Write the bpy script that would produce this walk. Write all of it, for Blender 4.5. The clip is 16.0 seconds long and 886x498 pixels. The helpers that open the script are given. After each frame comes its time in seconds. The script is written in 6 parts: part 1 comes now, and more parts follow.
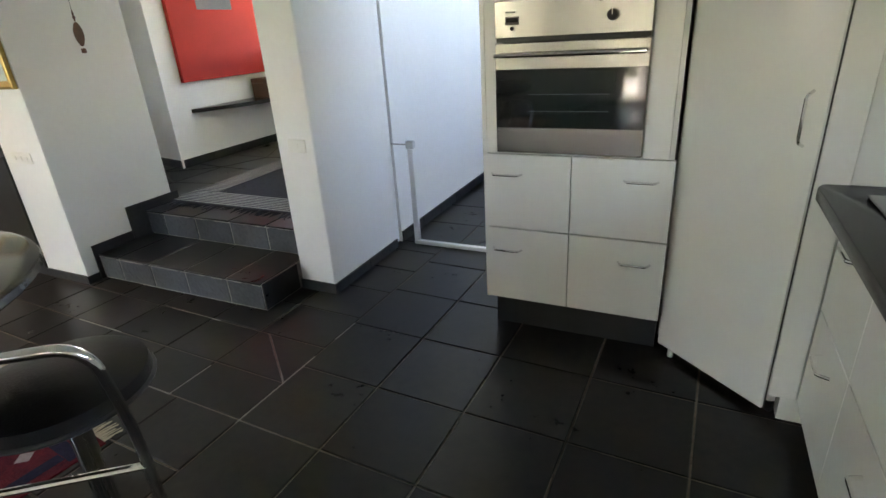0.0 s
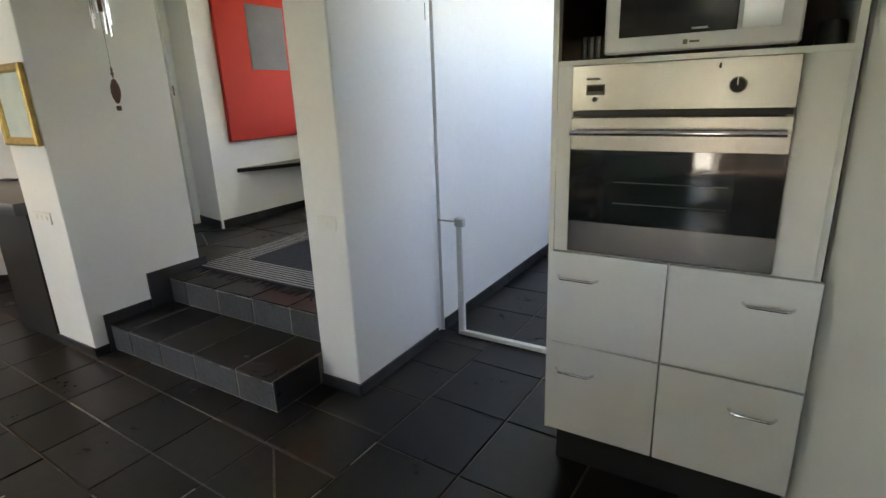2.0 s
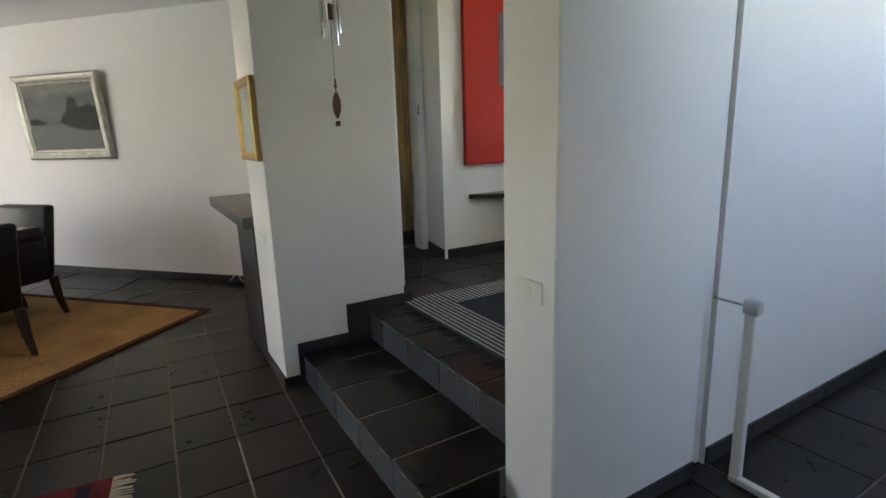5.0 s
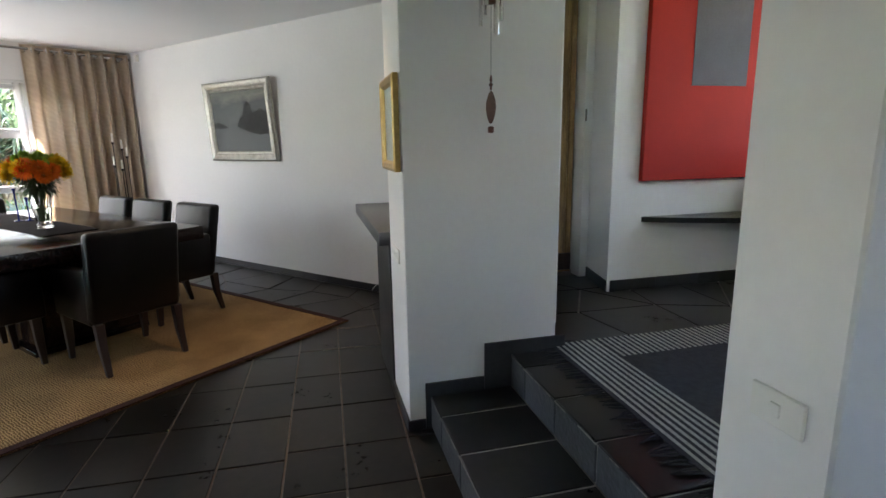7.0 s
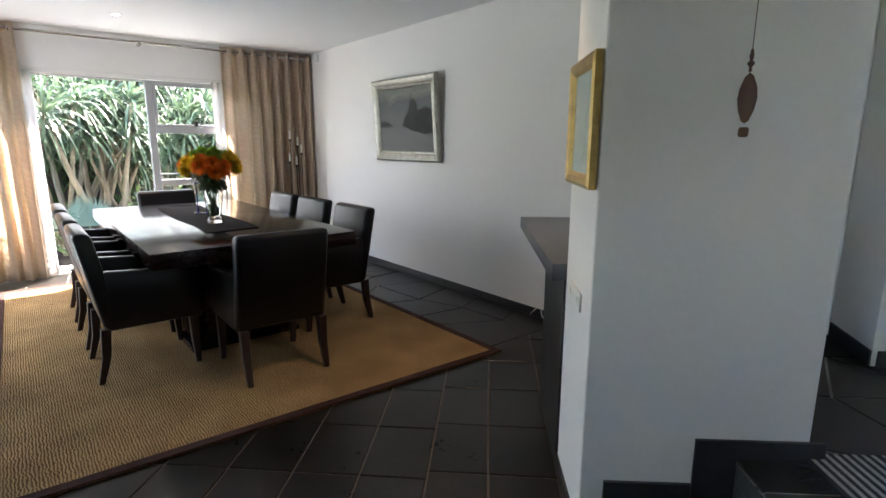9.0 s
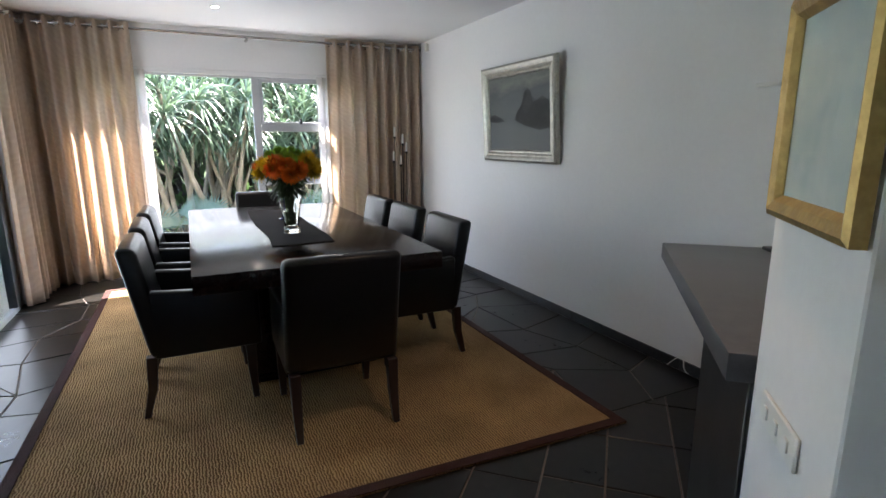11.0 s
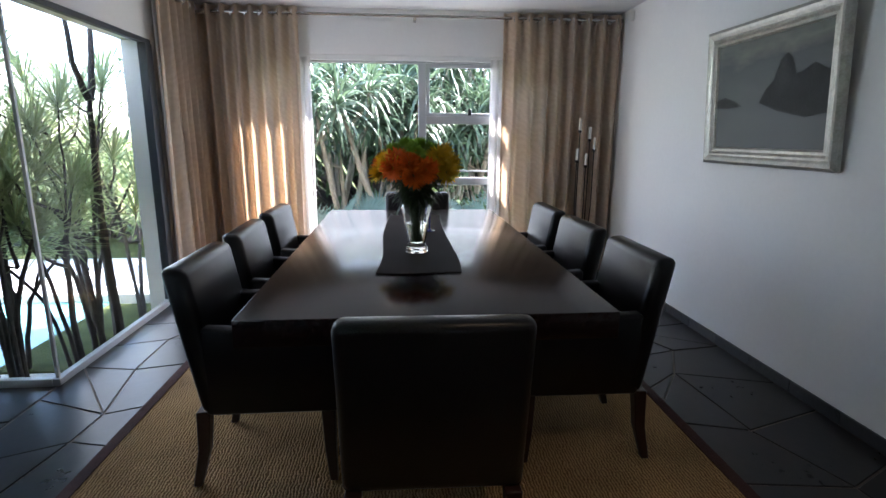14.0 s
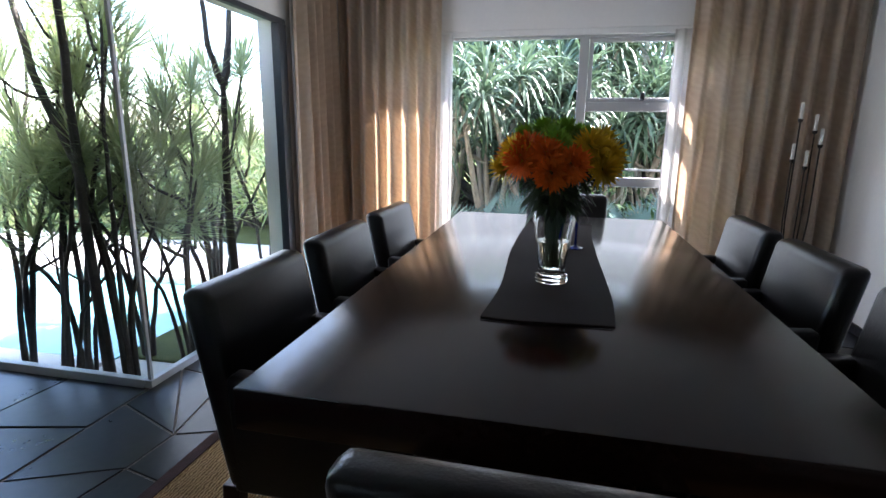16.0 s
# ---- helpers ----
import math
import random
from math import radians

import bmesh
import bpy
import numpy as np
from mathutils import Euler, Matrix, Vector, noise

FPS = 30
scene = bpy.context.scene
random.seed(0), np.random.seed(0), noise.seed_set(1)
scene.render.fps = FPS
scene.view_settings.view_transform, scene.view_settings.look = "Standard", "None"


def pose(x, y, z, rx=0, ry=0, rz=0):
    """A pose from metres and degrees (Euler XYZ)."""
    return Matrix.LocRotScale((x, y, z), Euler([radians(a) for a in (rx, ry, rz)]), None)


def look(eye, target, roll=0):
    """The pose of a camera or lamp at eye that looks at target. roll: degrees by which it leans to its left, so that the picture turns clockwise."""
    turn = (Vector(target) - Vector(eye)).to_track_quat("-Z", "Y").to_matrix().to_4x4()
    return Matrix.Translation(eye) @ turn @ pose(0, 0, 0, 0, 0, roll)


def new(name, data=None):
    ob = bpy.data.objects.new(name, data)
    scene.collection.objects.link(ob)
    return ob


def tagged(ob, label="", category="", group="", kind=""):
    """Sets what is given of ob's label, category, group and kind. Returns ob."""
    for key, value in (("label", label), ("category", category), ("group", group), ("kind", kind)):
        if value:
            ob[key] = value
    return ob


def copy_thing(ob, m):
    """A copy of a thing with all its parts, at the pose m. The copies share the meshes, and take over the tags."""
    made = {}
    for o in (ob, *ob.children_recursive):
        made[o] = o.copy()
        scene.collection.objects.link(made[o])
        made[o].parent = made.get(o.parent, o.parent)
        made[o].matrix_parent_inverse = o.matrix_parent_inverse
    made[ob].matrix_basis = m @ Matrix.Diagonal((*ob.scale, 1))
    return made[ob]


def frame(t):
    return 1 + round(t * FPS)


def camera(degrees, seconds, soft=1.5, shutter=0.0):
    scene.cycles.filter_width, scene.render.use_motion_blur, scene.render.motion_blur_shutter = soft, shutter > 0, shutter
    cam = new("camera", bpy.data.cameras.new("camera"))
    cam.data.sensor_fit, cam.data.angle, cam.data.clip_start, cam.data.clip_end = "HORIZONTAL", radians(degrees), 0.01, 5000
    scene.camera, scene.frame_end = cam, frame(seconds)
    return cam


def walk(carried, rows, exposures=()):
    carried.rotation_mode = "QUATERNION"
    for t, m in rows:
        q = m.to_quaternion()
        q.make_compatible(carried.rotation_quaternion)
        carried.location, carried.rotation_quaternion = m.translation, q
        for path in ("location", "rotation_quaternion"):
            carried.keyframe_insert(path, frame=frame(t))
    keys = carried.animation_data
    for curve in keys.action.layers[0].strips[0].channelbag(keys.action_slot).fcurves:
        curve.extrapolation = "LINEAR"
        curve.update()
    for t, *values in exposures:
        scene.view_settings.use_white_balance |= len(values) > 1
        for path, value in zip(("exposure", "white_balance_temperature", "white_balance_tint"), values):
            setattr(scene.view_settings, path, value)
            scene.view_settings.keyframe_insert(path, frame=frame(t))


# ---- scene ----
# camera and its walk
cam = camera(80.6, 16.0)
ROWS = [
    (0.0, 0.005, -0.014, 1.378, -23.08, 3.40, 24.70),
    (0.5, -0.004, 0.105, 1.378, -20.97, 3.00, 25.76),
    (1.0, -0.056, 0.224, 1.380, -19.48, 2.61, 27.25),
    (1.5, -0.146, 0.344, 1.389, -17.69, 2.30, 28.73),
    (2.0, -0.216, 0.449, 1.387, -16.58, 2.02, 31.02),
    (2.5, -0.292, 0.582, 1.393, -15.87, 1.65, 34.77),
    (3.0, -0.365, 0.677, 1.383, -15.46, 1.36, 38.70),
    (5.5, -0.808, 1.237, 1.311, -12.30, 1.66, 63.70),
    (6.0, -0.932, 1.298, 1.305, -12.00, 1.35, 67.91),
    (6.5, -1.070, 1.326, 1.322, -11.61, 1.06, 71.93),
    (7.0, -1.168, 1.338, 1.328, -11.68, 0.91, 75.64),
    (7.5, -1.330, 1.343, 1.331, -11.66, 0.55, 80.08),
    (8.0, -1.450, 1.347, 1.347, -11.91, 0.29, 85.67),
    (8.5, -1.592, 1.346, 1.347, -11.84, 0.05, 89.82),
    (9.0, -1.775, 1.338, 1.341, -11.52, -0.17, 92.98),
    (11.5, -2.714, 1.373, 1.358, -12.05, 0.29, 110.54),
    (12.0, -2.869, 1.411, 1.361, -12.05, 0.32, 114.91),
    (12.5, -3.014, 1.375, 1.350, -12.16, 0.15, 118.34),
    (13.0, -3.181, 1.250, 1.340, -12.21, -0.08, 121.50),
    (13.5, -3.349, 1.171, 1.314, -12.13, -0.22, 124.18),
    (14.0, -3.547, 1.096, 1.312, -12.12, -0.31, 127.34),
    (14.5, -3.723, 1.008, 1.295, -12.20, -0.38, 131.06),
    (15.0, -3.881, 0.892, 1.280, -12.25, -0.45, 135.09),
    (15.5, -3.998, 0.782, 1.263, -12.38, -0.62, 139.25),
    (16.0, -4.140, 0.672, 1.256, -12.59, -0.77, 144.46),
]
walk(cam, [(t, pose(x, y, z, 90 + pitch, roll, yaw)) for t, x, y, z, pitch, roll, yaw in ROWS],
     exposures=[(0.0, 4.88, 7650, 20), (3.0, 4.38, 7800, 21), (6.0, 4.18, 7150, 20), (8.2, 4.2, 6600, 20), (9.0, 4.08, 6650, 19), (12.0, 3.72, 6150, 19), (16.0, 3.32, 6000, 20)])

# world and sun
THETA = 42.13  # the dining room stands at this angle to the kitchen
DM = pose(0, 0, 0, 0, 0, THETA)
ZN = Vector((0, 0, 1))


def sun_way(u, v, z):
    """World direction towards the sun from dining-room axes."""
    return (DM.to_3x3() @ Vector((u, v, z))).normalized()


TO_SUN = sun_way(-0.66, 0.75, 1.30)
world = bpy.data.worlds.new("sky_world")
scene.world = world
world.use_nodes = True
wn = world.node_tree
sky = wn.nodes.new("ShaderNodeTexSky")
sky.sky_type, sky.sun_disc = "NISHITA", False
sky.sun_elevation = math.asin(TO_SUN.z)
sky.sun_rotation = math.atan2(TO_SUN.x, TO_SUN.y)
wn.links.new(sky.outputs[0], wn.nodes["Background"].inputs[0])
wn.nodes["Background"].inputs[1].default_value = 0.15
sun = new("sun", bpy.data.lights.new("sun", "SUN"))
sun.data.energy, sun.data.angle, sun.data.color = 5.0, radians(0.6), (1.0, 0.95, 0.87)
sun.matrix_world = look(TO_SUN * 30, (0, 0, 0))


def spot(place, watts, degrees):
    """The warm beam of a recessed ceiling downlight."""
    lamp = new("downlight_beam", bpy.data.lights.new("downlight_beam", "SPOT"))
    lamp.data.energy, lamp.data.color, lamp.data.spot_size, lamp.data.spot_blend = watts, (1.0, 0.72, 0.45), radians(degrees), 0.9
    lamp.data.shadow_soft_size = 0.03
    lamp.location = place


spot(DM @ Vector((-5.94, 3.03, 2.405)), 3.0, 80)
spot((-4.15, 1.45, 2.405), 2.8, 95)
# area lamp added in the garden window's opening to stand in for sky light
head = new("window_sky_fill", bpy.data.lights.new("window_sky_fill", "AREA"))
head.data.shape, head.data.size, head.data.size_y = "RECTANGLE", 1.74, 1.80
head.data.energy, head.data.color = 1.5, (0.88, 0.95, 1.0)
head.matrix_world = look(DM @ Vector((-6.875, 3.24, 1.02)), DM @ Vector((-3.9, 3.24, 1.02)))
# second added area lamp, a sky-light fill just inside the corner glass
side = new("glass_daylight", bpy.data.lights.new("glass_daylight", "AREA"))
side.data.shape, side.data.size, side.data.size_y = "RECTANGLE", 1.30, 1.85
side.data.energy, side.data.color = 2.0, (0.80, 0.91, 1.0)
side.matrix_world = look(DM @ Vector((-5.38, 1.40, 1.0)), DM @ Vector((-5.38, 4.0, 1.0)))


# ---- materials ----
def rgba(c):
    return (*c, 1.0) if len(c) == 3 else c


def mat(name, color, rough=0.5, metal=0.0, var=0.12, scale=6.0, fine=60.0, bump=0.1, bump_scale=None, spec=0.5,
        per_piece=0.0, rough_var=0.08, second=None, stretch=(1, 1, 1), coat=0.0, dist=0.01):
    """A procedural surface: base colour varied at two scales, with fine relief and uneven gloss."""
    m = bpy.data.materials.new(name)
    m.use_nodes = True
    t = m.node_tree
    N, L = t.nodes, t.links
    b = N["Principled BSDF"]
    b.inputs["Metallic"].default_value = metal
    b.inputs["Specular IOR Level"].default_value = spec
    b.inputs["Coat Weight"].default_value = coat
    tc = N.new("ShaderNodeTexCoord")
    mp = N.new("ShaderNodeMapping")
    mp.inputs["Scale"].default_value = stretch
    L.new(tc.outputs["Object"], mp.inputs[0])
    big, small = N.new("ShaderNodeTexNoise"), N.new("ShaderNodeTexNoise")
    for n, s in ((big, scale), (small, fine)):
        n.inputs["Scale"].default_value = s
        n.inputs["Detail"].default_value = 5
        L.new(mp.outputs[0], n.inputs["Vector"])
    mixn = N.new("ShaderNodeMath")
    mixn.operation = "MULTIPLY_ADD"
    mixn.inputs[1].default_value = 0.6
    L.new(big.outputs[0], mixn.inputs[0])
    half = N.new("ShaderNodeMath")
    half.operation = "MULTIPLY"
    half.inputs[1].default_value = 0.4
    L.new(small.outputs[0], half.inputs[0])
    L.new(half.outputs[0], mixn.inputs[2])
    ramp = N.new("ShaderNodeValToRGB")
    lo = second if second else [max(0.0, c * (1 - var)) for c in color]
    hi = color if second else [min(1.0, c * (1 + var)) for c in color]
    ramp.color_ramp.elements[0].position, ramp.color_ramp.elements[1].position = 0.3, 0.7
    ramp.color_ramp.elements[0].color, ramp.color_ramp.elements[1].color = rgba(lo), rgba(hi)
    L.new(mixn.outputs[0], ramp.inputs[0])
    out = ramp.outputs[0]
    if per_piece:
        oi = N.new("ShaderNodeObjectInfo")
        hs = N.new("ShaderNodeHueSaturation")
        mr = N.new("ShaderNodeMapRange")
        mr.inputs[3].default_value, mr.inputs[4].default_value = 1 - per_piece, 1 + per_piece
        L.new(oi.outputs["Random"], mr.inputs[0])
        L.new(mr.outputs[0], hs.inputs["Value"])
        L.new(out, hs.inputs["Color"])
        out = hs.outputs[0]
    L.new(out, b.inputs["Base Color"])
    rr = N.new("ShaderNodeMapRange")
    rr.inputs[3].default_value, rr.inputs[4].default_value = max(0.02, rough - rough_var), min(1, rough + rough_var)
    L.new(mixn.outputs[0], rr.inputs[0])
    L.new(rr.outputs[0], b.inputs["Roughness"])
    if bump:
        bn = N.new("ShaderNodeTexNoise")
        bn.inputs["Scale"].default_value = bump_scale or fine
        bn.inputs["Detail"].default_value = 4
        L.new(mp.outputs[0], bn.inputs["Vector"])
        bp = N.new("ShaderNodeBump")
        bp.inputs["Strength"].default_value, bp.inputs["Distance"].default_value = bump, dist
        L.new(bn.outputs[0], bp.inputs["Height"])
        L.new(bp.outputs[0], b.inputs["Normal"])
    return m


def glass_mat(name, color=(1, 1, 1), rough=0.0, ior=1.45):
    m = bpy.data.materials.new(name)
    m.use_nodes = True
    b = m.node_tree.nodes["Principled BSDF"]
    b.inputs["Base Color"].default_value = rgba(color)
    b.inputs["Transmission Weight"].default_value = 1.0
    b.inputs["Roughness"].default_value, b.inputs["IOR"].default_value = rough, ior
    return m


def pane_mat(name, tint=(0.96, 0.98, 0.97)):
    """Thin window glass: clear, with a mirror reflection that grows at grazing angles."""
    m = bpy.data.materials.new(name)
    m.use_nodes = True
    N, L = m.node_tree.nodes, m.node_tree.links
    N.remove(N["Principled BSDF"])
    tr, gl, mx, lw = (N.new("ShaderNodeBsdfTransparent"), N.new("ShaderNodeBsdfGlossy"), N.new("ShaderNodeMixShader"),
                      N.new("ShaderNodeLayerWeight"))
    tr.inputs[0].default_value = rgba(tint)
    gl.inputs["Roughness"].default_value = 0.0
    pw, ma = N.new("ShaderNodeMath"), N.new("ShaderNodeMath")
    pw.operation, pw.inputs[1].default_value = "POWER", 5.0
    ma.operation, ma.inputs[1].default_value, ma.inputs[2].default_value = "MULTIPLY_ADD", 0.22, 0.008
    lw.inputs[0].default_value = 0.5
    L.new(lw.outputs["Facing"], pw.inputs[0])
    L.new(pw.outputs[0], ma.inputs[0])
    L.new(ma.outputs[0], mx.inputs[0])
    L.new(tr.outputs[0], mx.inputs[1])
    L.new(gl.outputs[0], mx.inputs[2])
    L.new(mx.outputs[0], N["Material Output"].inputs[0])
    return m


def cloth_mat(name, color, second, glow=0.45, scale=9.0, pattern=0.0):
    """Hanging cloth that lets some daylight through."""
    m = mat(name, color, rough=0.85, var=0.1, second=second, scale=scale, fine=220, bump=0.25, spec=0.15, dist=0.003)
    N, L = m.node_tree.nodes, m.node_tree.links
    b = N["Principled BSDF"]
    tl, mx = N.new("ShaderNodeBsdfTranslucent"), N.new("ShaderNodeMixShader")
    mx.inputs[0].default_value = glow
    src = b.inputs["Base Color"].links[0].from_socket
    if pattern:
        wv, tc, mix = N.new("ShaderNodeTexWave"), N.new("ShaderNodeTexCoord"), N.new("ShaderNodeMixRGB")
        mpn = N.new("ShaderNodeMapping")
        mpn.inputs["Rotation"].default_value = (0.6, 0.8, 0.3)
        wv.inputs["Scale"].default_value, wv.inputs["Distortion"].default_value = 7.0, 9.0
        wv.inputs["Detail"].default_value = 1.5
        L.new(tc.outputs["Object"], mpn.inputs[0])
        L.new(mpn.outputs[0], wv.inputs[0])
        mix.blend_type = "MULTIPLY"
        fac = N.new("ShaderNodeMath")
        fac.operation = "MULTIPLY"
        fac.inputs[1].default_value = pattern
        L.new(wv.outputs["Fac"], fac.inputs[0])
        L.new(fac.outputs[0], mix.inputs[0])
        L.new(src, mix.inputs[1])
        mix.inputs[2].default_value = (0.55, 0.42, 0.3, 1)
        L.new(mix.outputs[0], b.inputs["Base Color"])
        src = mix.outputs[0]
    L.new(src, tl.inputs[0])
    L.new(b.outputs[0], mx.inputs[1])
    L.new(tl.outputs[0], mx.inputs[2])
    L.new(mx.outputs[0], N["Material Output"].inputs[0])
    return m


def weave_mat(name, color, dark):
    """Coarse woven fibre: ribs in two directions over blotchy colour."""
    m = mat(name, color, rough=0.95, second=dark, scale=3.4, fine=110, bump=0.0, spec=0.1)
    N, L = m.node_tree.nodes, m.node_tree.links
    b = N["Principled BSDF"]
    tc, mp = N.new("ShaderNodeTexCoord"), N.new("ShaderNodeMapping")
    mp.inputs["Rotation"].default_value = (0, 0, -radians(THETA))
    L.new(tc.outputs["Object"], mp.inputs[0])
    waves = []
    for axis, sc in (("Y", 25.0), ("X", 17.0)):
        w = N.new("ShaderNodeTexWave")
        w.bands_direction = axis
        w.inputs["Scale"].default_value, w.inputs["Distortion"].default_value = sc, 6.0
        w.inputs["Detail"].default_value, w.inputs["Detail Scale"].default_value = 3.0, 1.6
        L.new(mp.outputs[0], w.inputs[0])
        waves.append(w)
    mul = N.new("ShaderNodeMath")
    mul.operation = "MULTIPLY"
    L.new(waves[0].outputs["Fac"], mul.inputs[0])
    L.new(waves[1].outputs["Fac"], mul.inputs[1])
    add = N.new("ShaderNodeMath")
    add.operation = "MULTIPLY_ADD"
    add.inputs[1].default_value = 0.8
    L.new(mul.outputs[0], add.inputs[0])
    L.new(waves[0].outputs["Fac"], add.inputs[2])
    bp = N.new("ShaderNodeBump")
    bp.inputs["Strength"].default_value, bp.inputs["Distance"].default_value = 0.9, 0.004
    L.new(add.outputs[0], bp.inputs["Height"])
    L.new(bp.outputs[0], b.inputs["Normal"])
    # shade between the ribs put into the colour: low weave is multiplied darker
    mix = N.new("ShaderNodeMixRGB")
    mix.blend_type = "MULTIPLY"
    mr = N.new("ShaderNodeMapRange")
    mr.inputs[3].default_value, mr.inputs[4].default_value = 1.0, 0.0
    L.new(add.outputs[0], mr.inputs[0])
    L.new(mr.outputs[0], mix.inputs[0])
    L.new(b.inputs["Base Color"].links[0].from_socket, mix.inputs[1])
    mix.inputs[2].default_value = (0.35, 0.3, 0.25, 1)
    L.new(mix.outputs[0], b.inputs["Base Color"])
    return m


def leaf_mat(name, color, dark, glow=0.4, scale=3.0):
    """A leaf that shines through when the sun stands behind it."""
    m = mat(name, color, rough=0.42, second=dark, scale=scale, fine=30, bump=0.0)
    N, L = m.node_tree.nodes, m.node_tree.links
    b = N["Principled BSDF"]
    tl, mx = N.new("ShaderNodeBsdfTranslucent"), N.new("ShaderNodeMixShader")
    mx.inputs[0].default_value = glow
    L.new(b.inputs["Base Color"].links[0].from_socket, tl.inputs[0])
    L.new(b.outputs[0], mx.inputs[1])
    L.new(tl.outputs[0], mx.inputs[2])
    L.new(mx.outputs[0], N["Material Output"].inputs[0])
    return m


M = {}
M["plaster"] = mat("white_plaster", (0.80, 0.79, 0.77), rough=0.75, var=0.03, scale=1.3, fine=35, bump=0.10, bump_scale=30, spec=0.25)
M["ceiling"] = mat("ceiling_paint", (0.82, 0.82, 0.81), rough=0.9, var=0.02, scale=1.5, bump=0.05, spec=0.2)
M["slate"] = mat("dark_slate", (0.023, 0.018, 0.015), rough=0.29, second=(0.006, 0.0075, 0.0065), scale=3.0, fine=26, bump=0.12, bump_scale=9,
                 per_piece=0.4, rough_var=0.06, spec=0.29, dist=0.006)
M["slate_edge"] = mat("slate_riser", (0.075, 0.082, 0.092), rough=0.42, second=(0.03, 0.032, 0.036), scale=5, fine=40, bump=0.4, per_piece=0.25, rough_var=0.12)
M["grout"] = mat("cement_grout", (0.26, 0.21, 0.175), rough=0.9, second=(0.045, 0.036, 0.03), scale=1.6, fine=50, bump=0.3)
M["grout_pale"] = mat("pale_cement_joint", (0.42, 0.40, 0.37), rough=0.9, second=(0.14, 0.13, 0.12), scale=5, fine=50, bump=0.3)
M["skirt"] = mat("slate_skirting", (0.04, 0.042, 0.046), rough=0.4, second=(0.018, 0.018, 0.02), scale=6, fine=40, bump=0.25, per_piece=0.25)
M["white_lacquer"] = mat("white_gloss_laminate", (0.74, 0.74, 0.71), rough=0.2, var=0.02, scale=2, bump=0.02, spec=0.5)
M["steel"] = mat("brushed_steel", (0.38, 0.36, 0.335), rough=0.2, metal=1.0, var=0.03, scale=3, fine=90, stretch=(1, 1, 30), bump=0.2, rough_var=0.02, dist=0.0004)
M["steel"].node_tree.nodes["Principled BSDF"].inputs["Anisotropic"].default_value = 0.5
M["steel"].node_tree.nodes["Principled BSDF"].inputs["Anisotropic Rotation"].default_value = 0.0
M["chrome"] = mat("polished_chrome", (0.75, 0.75, 0.75), rough=0.08, metal=1.0, var=0.03, bump=0.0, rough_var=0.03)
M["black_glass"] = mat("black_oven_glass", (0.008, 0.009, 0.009), rough=0.06, var=0.1, bump=0.0, rough_var=0.03, spec=0.6)
M["black_plastic"] = mat("black_plastic", (0.02, 0.02, 0.02), rough=0.4, var=0.15, bump=0.03)
M["granite"] = mat("black_granite", (0.028, 0.028, 0.03), rough=0.22, second=(0.012, 0.012, 0.013), scale=60, fine=300, bump=0.02)
M["leather"] = mat("black_leather", (0.007, 0.006, 0.006), rough=0.3, second=(0.004, 0.0035, 0.0035), scale=5, fine=180, bump=0.25, dist=0.003, spec=0.32)
M["dark_wood"] = mat("dark_stained_wood", (0.019, 0.010, 0.008), rough=0.16, second=(0.011, 0.006, 0.005), scale=3, fine=40, stretch=(1, 12, 12), bump=0.015, dist=0.001, rough_var=0.03, spec=0.36)
M["leg_wood"] = mat("dark_leg_wood", (0.035, 0.014, 0.010), rough=0.4, second=(0.018, 0.008, 0.006), scale=5, fine=50, stretch=(8, 8, 1), bump=0.08)
M["jute"] = weave_mat("woven_jute", (0.64, 0.41, 0.19), (0.30, 0.185, 0.085))
M["rug_border"] = mat("brown_rug_border", (0.05, 0.022, 0.018), rough=0.85, var=0.3, scale=30, fine=150, bump=0.5, spec=0.15)
M["curtain"] = cloth_mat("beige_curtain_cloth", (0.75, 0.65, 0.53), (0.64, 0.53, 0.42), glow=0.6, scale=4, pattern=0.12)
M["sheer"] = cloth_mat("white_curtain_lining", (0.80, 0.78, 0.76), (0.72, 0.70, 0.68), glow=0.5)
M["alu"] = mat("grey_window_frame", (0.55, 0.56, 0.57), rough=0.45, metal=0.3, var=0.06, bump=0.03)
M["alu_dark"] = mat("dark_window_frame", (0.06, 0.065, 0.075), rough=0.5, metal=0.1, var=0.08, bump=0.03)
M["pane"] = pane_mat("window_glass")
M["white_frame"] = mat("white_painted_frame", (0.78, 0.78, 0.76), rough=0.4, var=0.04, scale=4, bump=0.05)
M["switch"] = mat("white_switch_plastic", (0.78, 0.77, 0.72), rough=0.35, var=0.02, bump=0.0)
M["paving"] = mat("pale_stone_paving", (0.55, 0.53, 0.49), rough=0.8, var=0.12, scale=3, fine=40, bump=0.3)
M["grass"] = mat("lawn_grass", (0.12, 0.14, 0.05), rough=0.95, second=(0.07, 0.085, 0.03), scale=5, fine=90, bump=0.9, dist=0.04, spec=0.1)


# ---- mesh helpers ----
def link_mesh(name, bm, material, smooth=False):
    me = bpy.data.meshes.new(name)
    bmesh.ops.recalc_face_normals(bm, faces=bm.faces)
    bm.to_mesh(me)
    bm.free()
    me.materials.append(material)
    if smooth:
        me.polygons.foreach_set("use_smooth", [True] * len(me.polygons))
        me.set_sharp_from_angle(angle=radians(38))
    return new(name, me)


def part(name, bm, material, parent, label="", smooth=True):
    ob = link_mesh(name, bm, material, smooth)
    ob.parent = parent
    return tagged(ob, label)


def thing(name, m, label, category, group="", kind=""):
    ob = new(name)
    ob.empty_display_size = 0.1
    ob.matrix_world = m
    return tagged(ob, label, category, group, kind)


def setting(name, bm, material, label="", category="", smooth=False):
    return tagged(link_mesh(name, bm, material, smooth), label, category, kind="structure")


